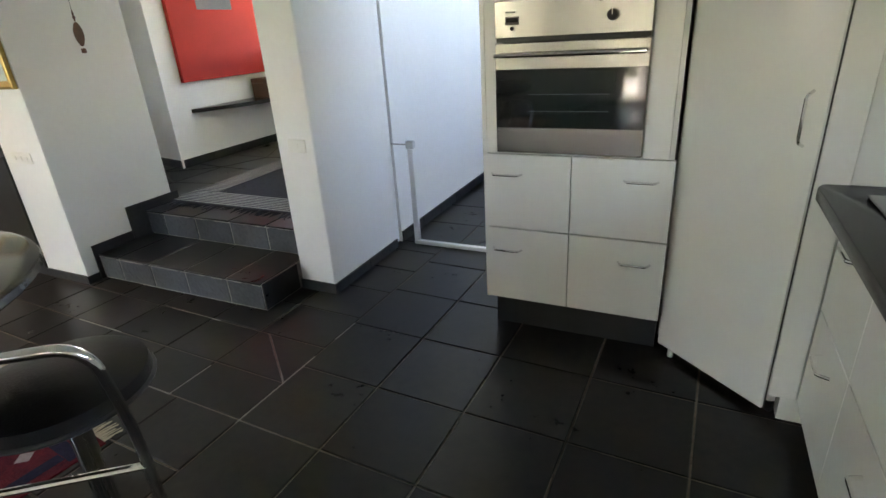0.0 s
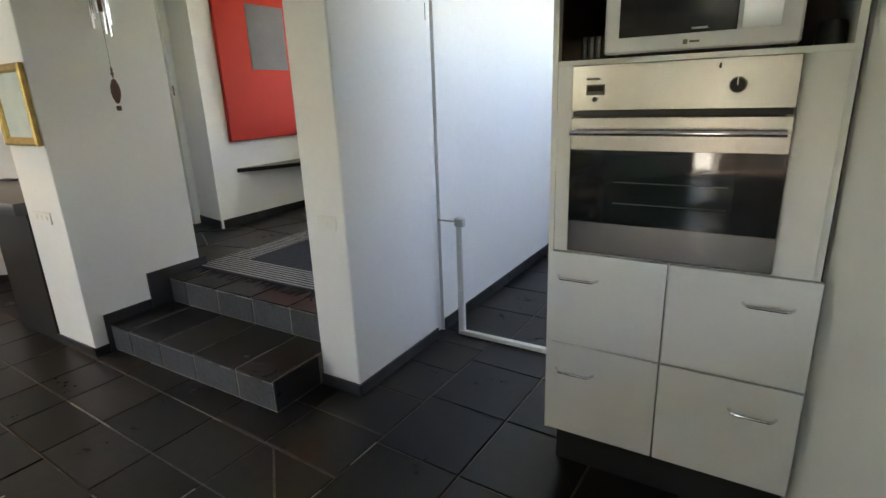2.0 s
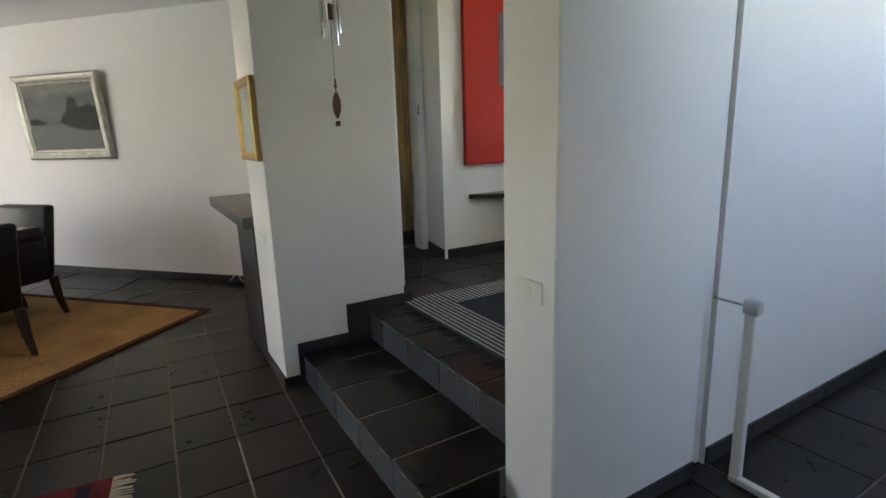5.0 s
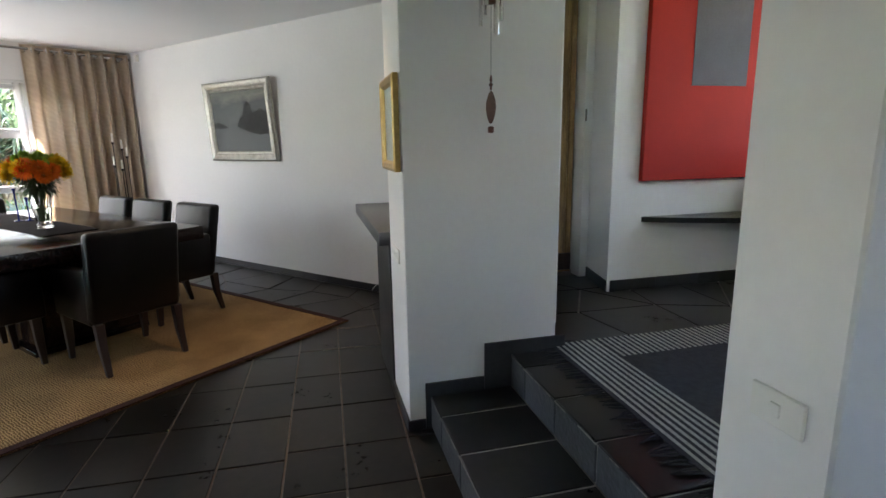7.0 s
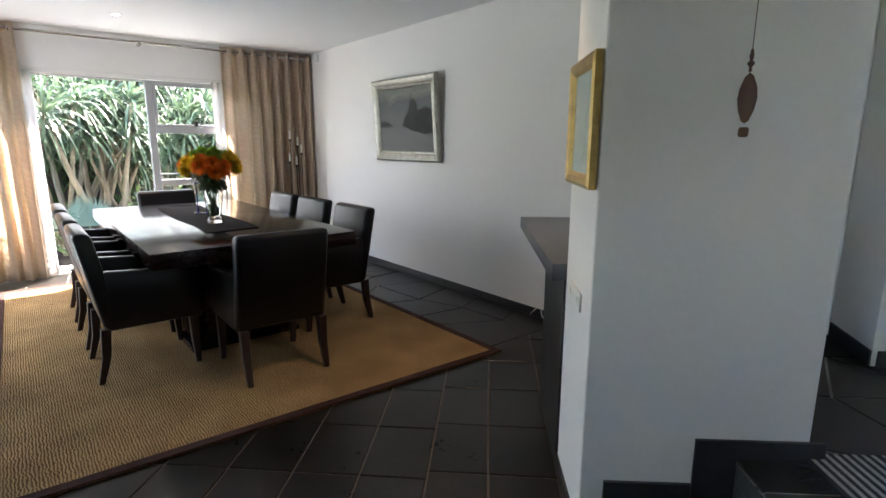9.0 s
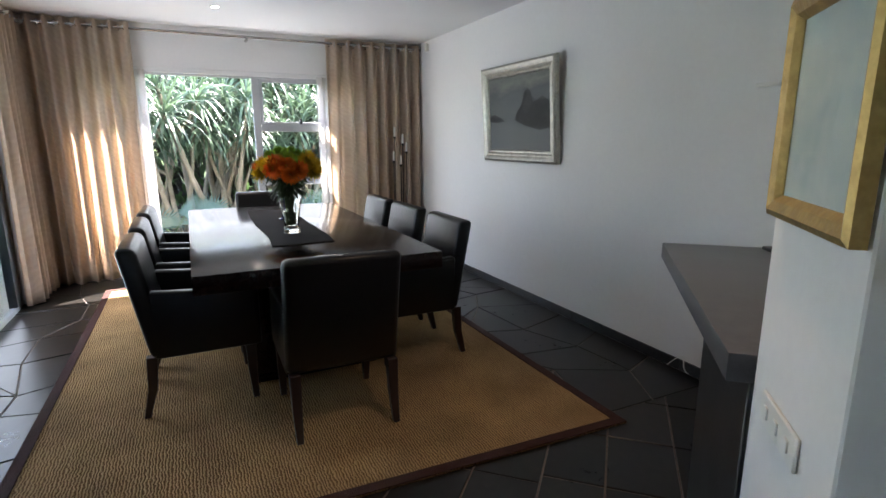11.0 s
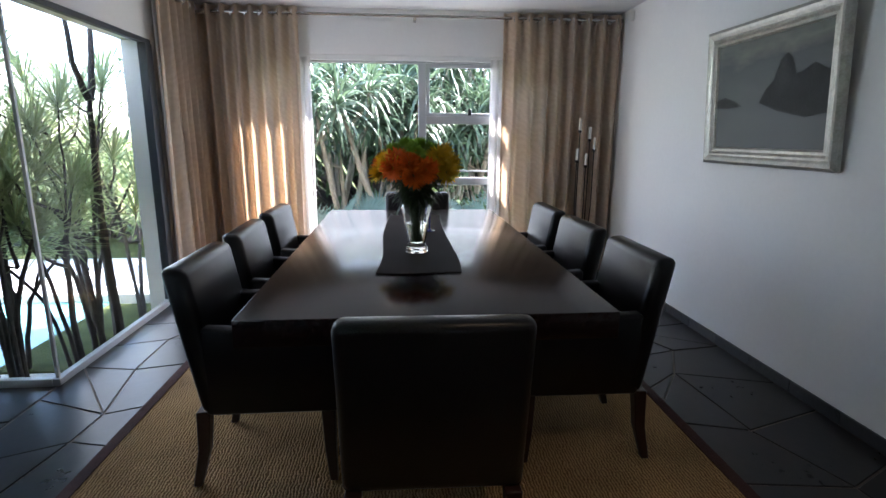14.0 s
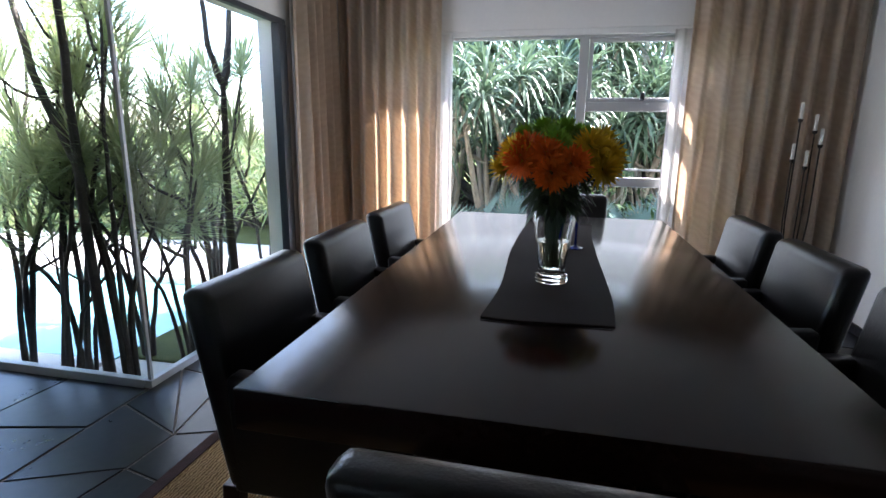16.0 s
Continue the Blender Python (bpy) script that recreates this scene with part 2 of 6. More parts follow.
def box(bm, x0, x1, y0, y1, z0, z1, bevel=0.0, seg=1, m=None):
    b2 = bmesh.new()
    vs = [b2.verts.new((x, y, z)) for z in (z0, z1) for x, y in ((x0, y0), (x1, y0), (x1, y1), (x0, y1))]
    for f in ((3, 2, 1, 0), (4, 5, 6, 7), (0, 1, 5, 4), (1, 2, 6, 5), (2, 3, 7, 6), (3, 0, 4, 7)):
        b2.faces.new([vs[i] for i in f])
    if bevel:
        bmesh.ops.bevel(b2, geom=b2.edges[:], offset=bevel, segments=seg, affect="EDGES", profile=0.5)
    join(bm, b2, m)
    return bm


def join(bm, b2, m=None):
    """Adds b2 to bm, moved by m, and frees it."""
    if m is not None:
        b2.transform(m)
    seen = {}
    for v in b2.verts:
        seen[v] = bm.verts.new(v.co)
    for f in b2.faces:
        bm.faces.new([seen[v] for v in f.verts])
    b2.free()


def nbox(*a, **k):
    return box(bmesh.new(), *a, **k)


def prism(points, z0, z1, bevel=0.0):
    """An upright prism over a plan polygon."""
    bm = bmesh.new()
    lo = [bm.verts.new((x, y, z0)) for x, y in points]
    hi = [bm.verts.new((x, y, z1)) for x, y in points]
    n = len(points)
    bm.faces.new(lo[::-1])
    bm.faces.new(hi)
    for i in range(n):
        bm.faces.new((lo[i], lo[(i + 1) % n], hi[(i + 1) % n], hi[i]))
    if bevel:
        bmesh.ops.bevel(bm, geom=bm.edges[:], offset=bevel, segments=2, affect="EDGES", profile=0.5)
    return bm


def tube(bm, pts, radii, n=10, caps=True):
    """A round rod along points; radii: one number, or one a point."""
    pts = [Vector(p) for p in pts]
    if not hasattr(radii, "__len__"):
        radii = [radii] * len(pts)
    rings, side = [], None
    for i, p in enumerate(pts):
        way = (pts[min(i + 1, len(pts) - 1)] - pts[max(i - 1, 0)]).normalized()
        if side is None:
            side = way.orthogonal().normalized()
        side = (side - way * side.dot(way)).normalized()
        up = way.cross(side)
        rings.append([bm.verts.new(p + radii[i] * (math.cos(a) * side + math.sin(a) * up)) for a in (2 * math.pi * k / n for k in range(n))])
    for a, b in zip(rings, rings[1:]):
        for k in range(n):
            bm.faces.new((a[k], a[(k + 1) % n], b[(k + 1) % n], b[k]))
    if caps:
        bm.faces.new(rings[0][::-1])
        bm.faces.new(rings[-1])
    return bm


def lathe(bm, profile, n=24, m=None):
    """Turns (radius, z) round the upright axis; closes ends of radius 0."""
    b2 = bmesh.new()
    rings = []
    for r, z in profile:
        rings.append([b2.verts.new((0, 0, z))] if r < 1e-5 else [b2.verts.new((r * math.cos(2 * math.pi * k / n), r * math.sin(2 * math.pi * k / n), z)) for k in range(n)])
    for a, b in zip(rings, rings[1:]):
        for k in range(n):
            q = [a[k % len(a)], a[(k + 1) % len(a)], b[(k + 1) % len(b)], b[k % len(b)]]
            q = [v for i, v in enumerate(q) if v not in q[:i]]
            if len(q) > 2:
                b2.faces.new(q)
    join(bm, b2, m)
    return bm


def rounded(pts, r, n=5):
    """A path with its inner corners rounded by radius r."""
    pts = [Vector(p) for p in pts]
    out = [pts[0]]
    for a, b, c in zip(pts, pts[1:], pts[2:]):
        p, q = b + (a - b).normalized() * r, b + (c - b).normalized() * r
        for i in range(n + 1):
            s = i / n
            out.append((1 - s) ** 2 * p + 2 * s * (1 - s) * b + s * s * q)
    return out + [pts[-1]]


def at_d(u, v, z=0, rz=0):
    """A pose in the dining room's axes."""
    return DM @ pose(u, v, z, 0, 0, rz)


def duv(u, v):
    p = DM @ Vector((u, v, 0))
    return (p.x, p.y)


def dbox(u0, u1, v0, v1, z0, z1, bevel=0.0):
    bm = nbox(u0, u1, v0, v1, z0, z1, bevel)
    bm.transform(DM)
    return bm


CEIL, HALL = 2.42, 0.327

# ---- large structure ----
ground = setting("ground", nbox(-400, 400, -400, 400, -0.6, -0.32), M["grass"], "green lawn round the house", "ground")


def clip(poly, nx, ny, c):
    """The part of a plan polygon where nx*x + ny*y > c."""
    out = []
    for i, p in enumerate(poly):
        q = poly[(i + 1) % len(poly)]
        a, b = nx * p[0] + ny * p[1] - c, nx * q[0] + ny * q[1] - c
        if a >= 0:
            out.append(p)
        if a * b < 0:
            s = a / (a - b)
            out.append((p[0] + s * (q[0] - p[0]), p[1] + s * (q[1] - p[1])))
    return out


CD, SD = math.cos(radians(THETA)), math.sin(radians(THETA))
# plan of the rooms: dining corner by corner, then round the kitchen
outline = [duv(-6.95, 5.3), duv(-6.95, 1.33), duv(-4.63, 1.33), duv(-4.63, -4.2), (1.1, -6.2), (1.1, 6.0), (-5.2, 6.0), duv(-2.0, 5.3)]
floor = setting("floor", prism(outline, -0.30, -0.006), M["grout"], "dark slate tile floor with worn grout", "floor")
# walls of the dining room
setting("wall_painting", dbox(-7.15, -1.62, 5.245, 5.445, -0.3, CEIL + 0.5), M["plaster"], "white plastered wall", "wall")
setting("wall_window_lintel", dbox(-7.15, -6.9, 1.36, 5.245, 2.03, CEIL + 0.3), M["plaster"], "white plastered wall above the window", "wall")
setting("wall_window_east", dbox(-7.15, -6.9, 4.62, 5.245, -0.3, 2.03), M["plaster"], "white plastered wall beside the window", "wall")
setting("wall_window_west", dbox(-7.15, -6.9, 1.16, 1.85, -0.3, 2.03), M["plaster"], "white plastered wall beside the window", "wall")
setting("wall_glass_pier", dbox(-6.9, -6.16, 1.16, 1.36, -0.3, 2.0), M["plaster"], "white plastered pier", "wall")
setting("wall_glass_lintel", dbox(-7.15, -4.655, 1.16, 1.36, 2.0, CEIL + 0.3), M["plaster"], "white plastered wall above the glass", "wall")
setting("wall_glass_lintel_2", dbox(-4.855, -4.655, -4.2, 1.16, 2.1, CEIL + 0.3), M["plaster"], "white plastered wall above the glass", "wall")
ceiling = setting("ceiling", prism([duv(-7.12, 5.40), duv(-7.12, 1.18), duv(-4.84, 1.18), duv(-4.84, -4.3), (-0.7, -6.4), (1.28, -6.4), (1.28, 2.3), (-4.6, 2.3), duv(-2.2, 5.40)], CEIL, CEIL + 0.2), M["ceiling"], "plain white ceiling", "ceiling")
setting("ceiling_hall", nbox(-6.0, 1.3, 2.3, 6.2, 2.85, 3.05), M["ceiling"], "plain white ceiling", "ceiling")
setting("wall_soffit", nbox(-5.2, 1.3, 2.3, 2.44, CEIL, 2.85), M["plaster"], "white plastered wall above the steps", "wall")
# kitchen and hall walls
PL = (-3.79, -3.372, 1.722, 2.452)
setting("wall_pier_1", nbox(PL[0], PL[1], PL[2], PL[3], -0.3, CEIL, 0.004), M["plaster"], "white plastered pier beside the steps", "wall")
setting("wall_niche", nbox(-5.6, -3.70, 2.4525, 2.62, -0.3, 2.85), M["plaster"], "white plastered wall behind the counter", "wall")
setting("wall_pier_2", nbox(-1.984, -1.745, 2.125, 2.845, -0.3, CEIL, 0.006), M["plaster"], "white plastered pier beside the gate", "wall")
setting("wall_passage_recess", nbox(-1.955, -1.93, 4.8225, 6.0, -0.3, 2.85), M["plaster"], "white plastered wall behind the scullery counter", "wall")
setting("wall_passage", nbox(-1.955, -1.757, 2.935, 4.82, -0.3, 2.85), M["plaster"], "white plastered passage wall", "wall")
setting("wall_kitchen_north", nbox(0.40, 1.1, 1.825, 2.0, -0.3, CEIL), M["white_lacquer"], "glossy pale splashback wall", "wall")
setting("wall_kitchen_east", nbox(1.1, 1.3, 0.75, 3.2, -0.3, 2.85), M["plaster"], "white plastered wall", "wall")
# the gap between sill and top is an unseen, assumed window, added for light
setting("wall_kitchen_east_sill", nbox(1.1, 1.3, -1.0, 0.75, -0.3, 1.20), M["plaster"], "white plastered wall under an added daylight opening", "wall")
setting("wall_kitchen_east_top", nbox(1.1, 1.3, -1.0, 0.75, 1.43, 2.62), M["plaster"], "white plastered wall above the window", "wall")
setting("wall_kitchen_east_end", nbox(1.1, 1.3, -6.2, -1.0, -0.3, 2.62), M["plaster"], "white plastered wall", "wall")
setting("wall_passage_end", nbox(1.1, 1.3, 5.3, 6.2, -0.3, 2.85), M["plaster"], "white plastered wall", "wall")
# open above this sill: an unseen opening added to light the passage
setting("wall_passage_sill", nbox(1.1, 1.3, 3.2, 5.3, -0.3, 1.8), M["plaster"], "white plastered wall under an added daylight opening", "wall")
setting("wall_north", nbox(-2.4, 1.1, 6.0, 6.2, -0.3, 2.85), M["plaster"], "white plastered wall", "wall")
setting("wall_tall_units", nbox(-0.80, 1.1, 2.72, 2.85, -0.3, 2.85), M["plaster"], "white plastered wall behind the kitchen units", "wall")
# hall
setting("floor_hall", nbox(-5.6, -1.956, 2.228, 6.0, -0.28, HALL - 0.006), M["grout_pale"], "raised slate hall floor", "floor")
setting("wall_hall_west", prism([(-4.15, 3.208), (-4.15, 4.62), (-4.55, 4.62), (-4.55, 3.29)], HALL - 0.3, 2.85, 0.006), M["plaster"], "white plastered hall wall", "wall")
setting("wall_hall_north_sill", nbox(-4.6, -2.035, 4.62, 4.8, 0.0, 1.25), M["plaster"], "white plastered hall wall", "wall")
setting("wall_hall_north_top", nbox(-4.6, -2.035, 4.62, 4.8, 2.35, 2.85), M["plaster"], "white plastered hall wall", "wall")
setting("wall_hall_north_pier", nbox(-2.5, -2.035, 4.62, 4.8, 1.25, 2.35), M["plaster"], "white plastered hall wall", "wall")
setting("wall_hall_corner", nbox(-4.6, -4.12, 4.62, 4.8, 1.25, 2.35), M["plaster"], "white plastered hall wall", "wall")
setting("wall_door_side", nbox(-5.6, -4.50, 3.292, 3.45, 0.0, 2.85), M["plaster"], "white plastered wall", "wall")
setting("wall_door_room", nbox(-5.6, -5.5, 2.5, 4.0, 0.0, 2.85), M["plaster"], "white plastered wall", "wall")
# behind the start of the walk
setting("wall_glass_end", dbox(-4.855, -4.655, -3.45, -0.6, -0.3, 2.1), M["plaster"], "white plastered wall", "wall")
setting("wall_south", nbox(-0.85, 1.3, -6.4, -6.2, -0.3, CEIL + 0.3), M["plaster"], "white plastered wall", "wall")


setting("wall_glass_end_2", dbox(-4.855, -4.655, -4.45, -3.90, -0.3, 2.1), M["plaster"], "white plastered wall", "wall")


def steps():
    """Two slate steps between the piers."""
    setting("step_base_1", nbox(-3.372, -1.996, 1.828, 2.235, -0.2, 0.1595), M["grout_pale"], "slate step", "step")
    xs = (-3.368, -3.17, -2.88, -2.585, -2.255, -2.0)
    st = thing("stair", pose(0, 0, 0), "two dark slate steps with chipped pale edges between white piers", "steps", kind="structure")
    for k in range(5):
        part("riser", nbox(xs[k] + 0.005, xs[k + 1] - 0.005, 1.824, 1.834, 0.006, 0.148, 0.003), M["slate_edge"], st)
        part("tread", nbox(xs[k] + 0.005, xs[k + 1] - 0.005, 1.822, 2.222, 0.152, 0.1635, 0.003), M["slate"], st)
    part("end_riser", nbox(-2.002, -1.990, 1.826, 2.110, 0.004, 0.1605, 0.003), M["slate"], st)
    xs = (-3.368, -3.20, -2.90, -2.59, -2.29, -1.96)
    for k in range(5):
        part("riser", nbox(xs[k] + 0.005, xs[k + 1] - 0.005, 2.222, 2.238, 0.1645, 0.312, 0.003), M["slate_edge"], st)
        part("tread", nbox(xs[k] + 0.005, xs[k + 1] - 0.005, 2.220, 2.52, 0.316, HALL, 0.003), M["slate"], st)
    # chipped pale cement along the nosings
    rng = random.Random(31)
    for y, z, x1 in ((1.8235, 0.1495, -2.0), (2.2215, 0.3140, -1.97)):
        bm = bmesh.new()
        x = -3.36
        while x < x1 - 0.06:
            w = rng.uniform(0.02, 0.13)
            h = rng.uniform(0.0012, 0.0035)
            box(bm, x, min(x + w, x1), y - 0.0022, y + 0.004, z - h, z + h * 0.8, 0.0008)
            x += w + rng.uniform(0.0, 0.10)
        part("worn_edge", bm, M["grout_pale"], st, "chipped pale cement line", smooth=False)


steps()


# ---- dining table and chairs ----
def dining_table():
    t = thing("dining_table", at_d(-4.675, 3.29), "long dark-stained wooden dining table with a thick top and block pedestals", "table")
    part("tabletop", nbox(-1.225, 1.225, -0.612, 0.612, 0.672, 0.762, 0.004, 2), M["dark_wood"], t)
    for s in (-1, 1):
        part("pedestal", nbox(s * 0.62 - 0.17, s * 0.62 + 0.17, -0.33, 0.33, 0.05, 0.672, 0.004), M["dark_wood"], t)
        part("foot_plate", nbox(s * 0.62 - 0.19, s * 0.62 + 0.19, -0.36, 0.36, 0.014, 0.05, 0.004), M["dark_wood"], t)
    part("stretcher", nbox(-0.45, 0.45, -0.06, 0.06, 0.25, 0.45, 0.004), M["dark_wood"], t)


dining_table()


def soft_block(bm, x0, x1, y0, y1, z0, z1, r=0.02, m=None):
    return box(bm, x0, x1, y0, y1, z0, z1, r, 3, m)


def dining_chair(m):
    """Upholstered armchair; it faces +y, its back stands at y = -0.27."""
    c = thing("dining_chair", m, "black leather dining armchair with tapered dark wooden legs", "chair", "chairs round the table")
    bm = soft_block(bmesh.new(), -0.262, 0.262, -0.045, 0.045, 0.0, 0.548, 0.032)
    for v in bm.verts:
        v.co.y -= 0.10 * (max(0.0, v.co.z) / 0.548) ** 1.4
        v.co.y -= 0.012 * math.cos(math.pi * v.co.x / 0.53)
    part("backrest", bm, M["leather"], c).location = (0, -0.185, 0.305)
    part("seat", soft_block(bmesh.new(), -0.195, 0.195, -0.15, 0.275, 0.33, 0.475, 0.025), M["leather"], c)
    for s in (-1, 1):
        bm = soft_block(bmesh.new(), -0.033, 0.033, -0.21, 0.28, 0.30, 0.635, 0.016)
        for v in bm.verts:
            if v.co.z > 0.5:
                v.co.z -= 0.035 * max(0.0, (v.co.y + 0.1) / 0.38)
        part("armrest", bm, M["leather"], c).location = (s * 0.229, 0, 0)
    for sx in (-1, 1):
        for sy in (-1, 1):
            bm = bmesh.new()
            rows = []
            for z, h, dy in ((0.312, 0.025, 0.0), (0.15, 0.021, 0.012), (0.0, 0.015, 0.05)):
                yy = sy * 0.225 + (-dy if sy < 0 else 0.2 * dy)
                rows.append([bm.verts.new((sx * 0.228 + a * h, yy + b * h, z)) for a, b in ((-1, -1), (1, -1), (1, 1), (-1, 1))])
            for a, b in zip(rows, rows[1:]):
                for k in range(4):
                    bm.faces.new((a[k], a[(k + 1) % 4], b[(k + 1) % 4], b[k]))
            bm.faces.new(rows[0])
            bm.faces.new(rows[-1])
            bmesh.ops.bevel(bm, geom=bm.edges[:], offset=0.003, segments=1, affect="EDGES")
            part("leg", bm, M["leg_wood"], c)
    return c


RUG = 0.012
first = dining_chair(at_d(-3.95, 2.695, RUG, 0))
for u, v, rz in ((-4.60, 2.69, 1), (-5.27, 2.69, -1), (-4.00, 3.925, 179), (-4.66, 3.915, 181), (-5.29, 3.905, 180), (-3.435, 3.285, 89), (-5.95, 3.345, -90)):
    copy_thing(first, at_d(u, v, RUG, rz))


# ---- rug ----
def jute_rug():
    corners = [(-6.42, 1.94), (-6.42, 4.52), (-2.665, 4.51), (-2.755, 1.92)]
    r = thing("jute_rug", pose(0, 0, 0), "golden woven jute rug with a dark brown border", "rug")
    bm = prism(corners, 0.001, 0.010)
    bm.transform(DM)
    part("weave", bm, M["jute"], r, smooth=False)
    cs = [Vector((*p, 0)) for p in corners]
    mid = sum(cs, Vector()) / 4
    for i in range(4):
        a, b = cs[i], cs[(i + 1) % 4]
        n = (b - a).cross(ZN).normalized()
        if n.dot(mid - a) < 0:
            n = -n
        w = 0.05
        l = (b - a).normalized()
        q = [a, b, b + n * w - l * w, a + n * w + l * w]
        bm = prism([(p.x, p.y) for p in q], 0.0, 0.014)
        bm.transform(DM)
        part("border", bm, M["rug_border"], r, smooth=False)


jute_rug()


# ---- windows ----
def framed(parent, u0, u1, z0, z1, w, t, material, name="window_frame"):
    """A rectangular frame of four bars in the local x-z plane."""
    for a in ((u0, u1, z0, z0 + w), (u0, u1, z1 - w, z1), (u0, u0 + w, z0 + w, z1 - w), (u1 - w, u1, z0 + w, z1 - w)):
        part(name, nbox(a[0], a[1], -t / 2, t / 2, a[2], a[3], 0.003), material, parent)


def pane(parent, x0, x1, z0, z1):
    p = part("pane", nbox(x0, x1, -0.003, 0.003, z0, z1), M["pane"], parent, smooth=False)
    p.visible_shadow = False
    return p


def garden_window():
    w = thing("window_1", at_d(-6.99, 1.85, 0.0, 90), "wide grey framed garden window with a small top-hung sash", "window", kind="structure")
    # local x runs along the wall
    framed(w, 0.0, 2.77, 0.02, 2.02, 0.05, 0.07, M["alu"])
    part("mullion", nbox(1.535, 1.605, -0.035, 0.035, 0.07, 1.97, 0.003), M["alu"], w)
    part("transom", nbox(1.605, 2.72, -0.035, 0.035, 1.43, 1.50, 0.003), M["alu"], w)
    part("transom", nbox(1.605, 2.72, -0.03, 0.03, 0.855, 0.925, 0.003), M["alu"], w)
    for k, (z0, z1) in enumerate(((1.50, 1.97),)):
        framed(w, 1.61, 2.715, z0 + 0.002, z1 - 0.002, 0.03, 0.05, M["alu"], "sash")
    part("window_latch", nbox(2.0, 2.03, -0.07, -0.02, 1.51, 1.57, 0.004), M["black_plastic"], w)
    for z in (1.0,):
        part("glazing_bar", nbox(1.605, 2.72, -0.01, 0.01, 0.98, 0.995), M["alu"], w)
    pane(w, 0.05, 1.535, 0.07, 1.97)
    pane(w, 1.64, 2.69, 1.53, 1.94)
    pane(w, 1.605, 2.72, 0.925, 1.43)
    pane(w, 1.605, 2.72, 0.07, 0.855)
    part("window_sill", nbox(-0.02, 2.79, -0.09, 0.12, -0.02, 0.02, 0.004), M["white_frame"], w)
    part("head_trim", nbox(-0.0, 2.77, -0.085, -0.05, 1.985, 2.03, 0.004), M["white_frame"], w)


garden_window()


def corner_glass():
    w = thing("window_2", at_d(0, 0, 0), "frameless glass corner with slim grey floor channels", "window", kind="structure")
    part("floor_channel", nbox(-6.16, -4.64, 1.335, 1.375, -0.02, 0.035, 0.003), M["alu"], w)
    part("floor_channel", nbox(-4.68, -4.64, -0.6, 1.333, -0.02, 0.035, 0.003), M["alu"], w)
    part("head_channel", nbox(-6.16, -4.64, 1.335, 1.375, 1.965, 2.0, 0.003), M["alu_dark"], w)
    part("head_channel", nbox(-4.68, -4.64, -0.6, 1.333, 2.065, 2.1, 0.003), M["alu_dark"], w)
    part("jamb", nbox(-6.15, -6.05, 1.325, 1.385, 0.035, 1.965, 0.003), M["alu_dark"], w)
    part("silicone_joint", nbox(-4.668, -4.652, 1.347, 1.363, 0.035, 2.0), M["alu"], w)
    for a in ((-6.05, -4.668, 1.352, 1.358), (-4.663, -4.657, -0.6, 1.347)):
        p = part("pane", nbox(*a, 0.035, 1.965 if a[2] > 1 else 2.065), M["pane"], w, smooth=False)
        p.visible_shadow = False


corner_glass()


def terrace_door():
    w = thing("window_4", DM @ pose(-4.755, -3.90, 0, 0, 0, 90), "slim white-framed glass door to the terrace", "window", kind="structure")
    framed(w, 0.0, 0.45, -0.02, 2.1, 0.05, 0.06, M["white_frame"])
    pane(w, 0.05, 0.40, 0.03, 2.05)


terrace_door()


# ---- kitchen units ----
def bar_handle(parent, p, q, out, r=0.005):
    """A slim bow handle from p to q that stands off along out."""
    p, q, out = Vector(p), Vector(q), Vector(out)
    l = (q - p).normalized()
    pts = rounded([p, p + out * 0.9 + l * 0.012, q + out * 0.9 - l * 0.012, q], 0.012, 4)
    part("handle", tube(bmesh.new(), pts, r, 8), M["chrome"], parent, "slim chrome bow handle")


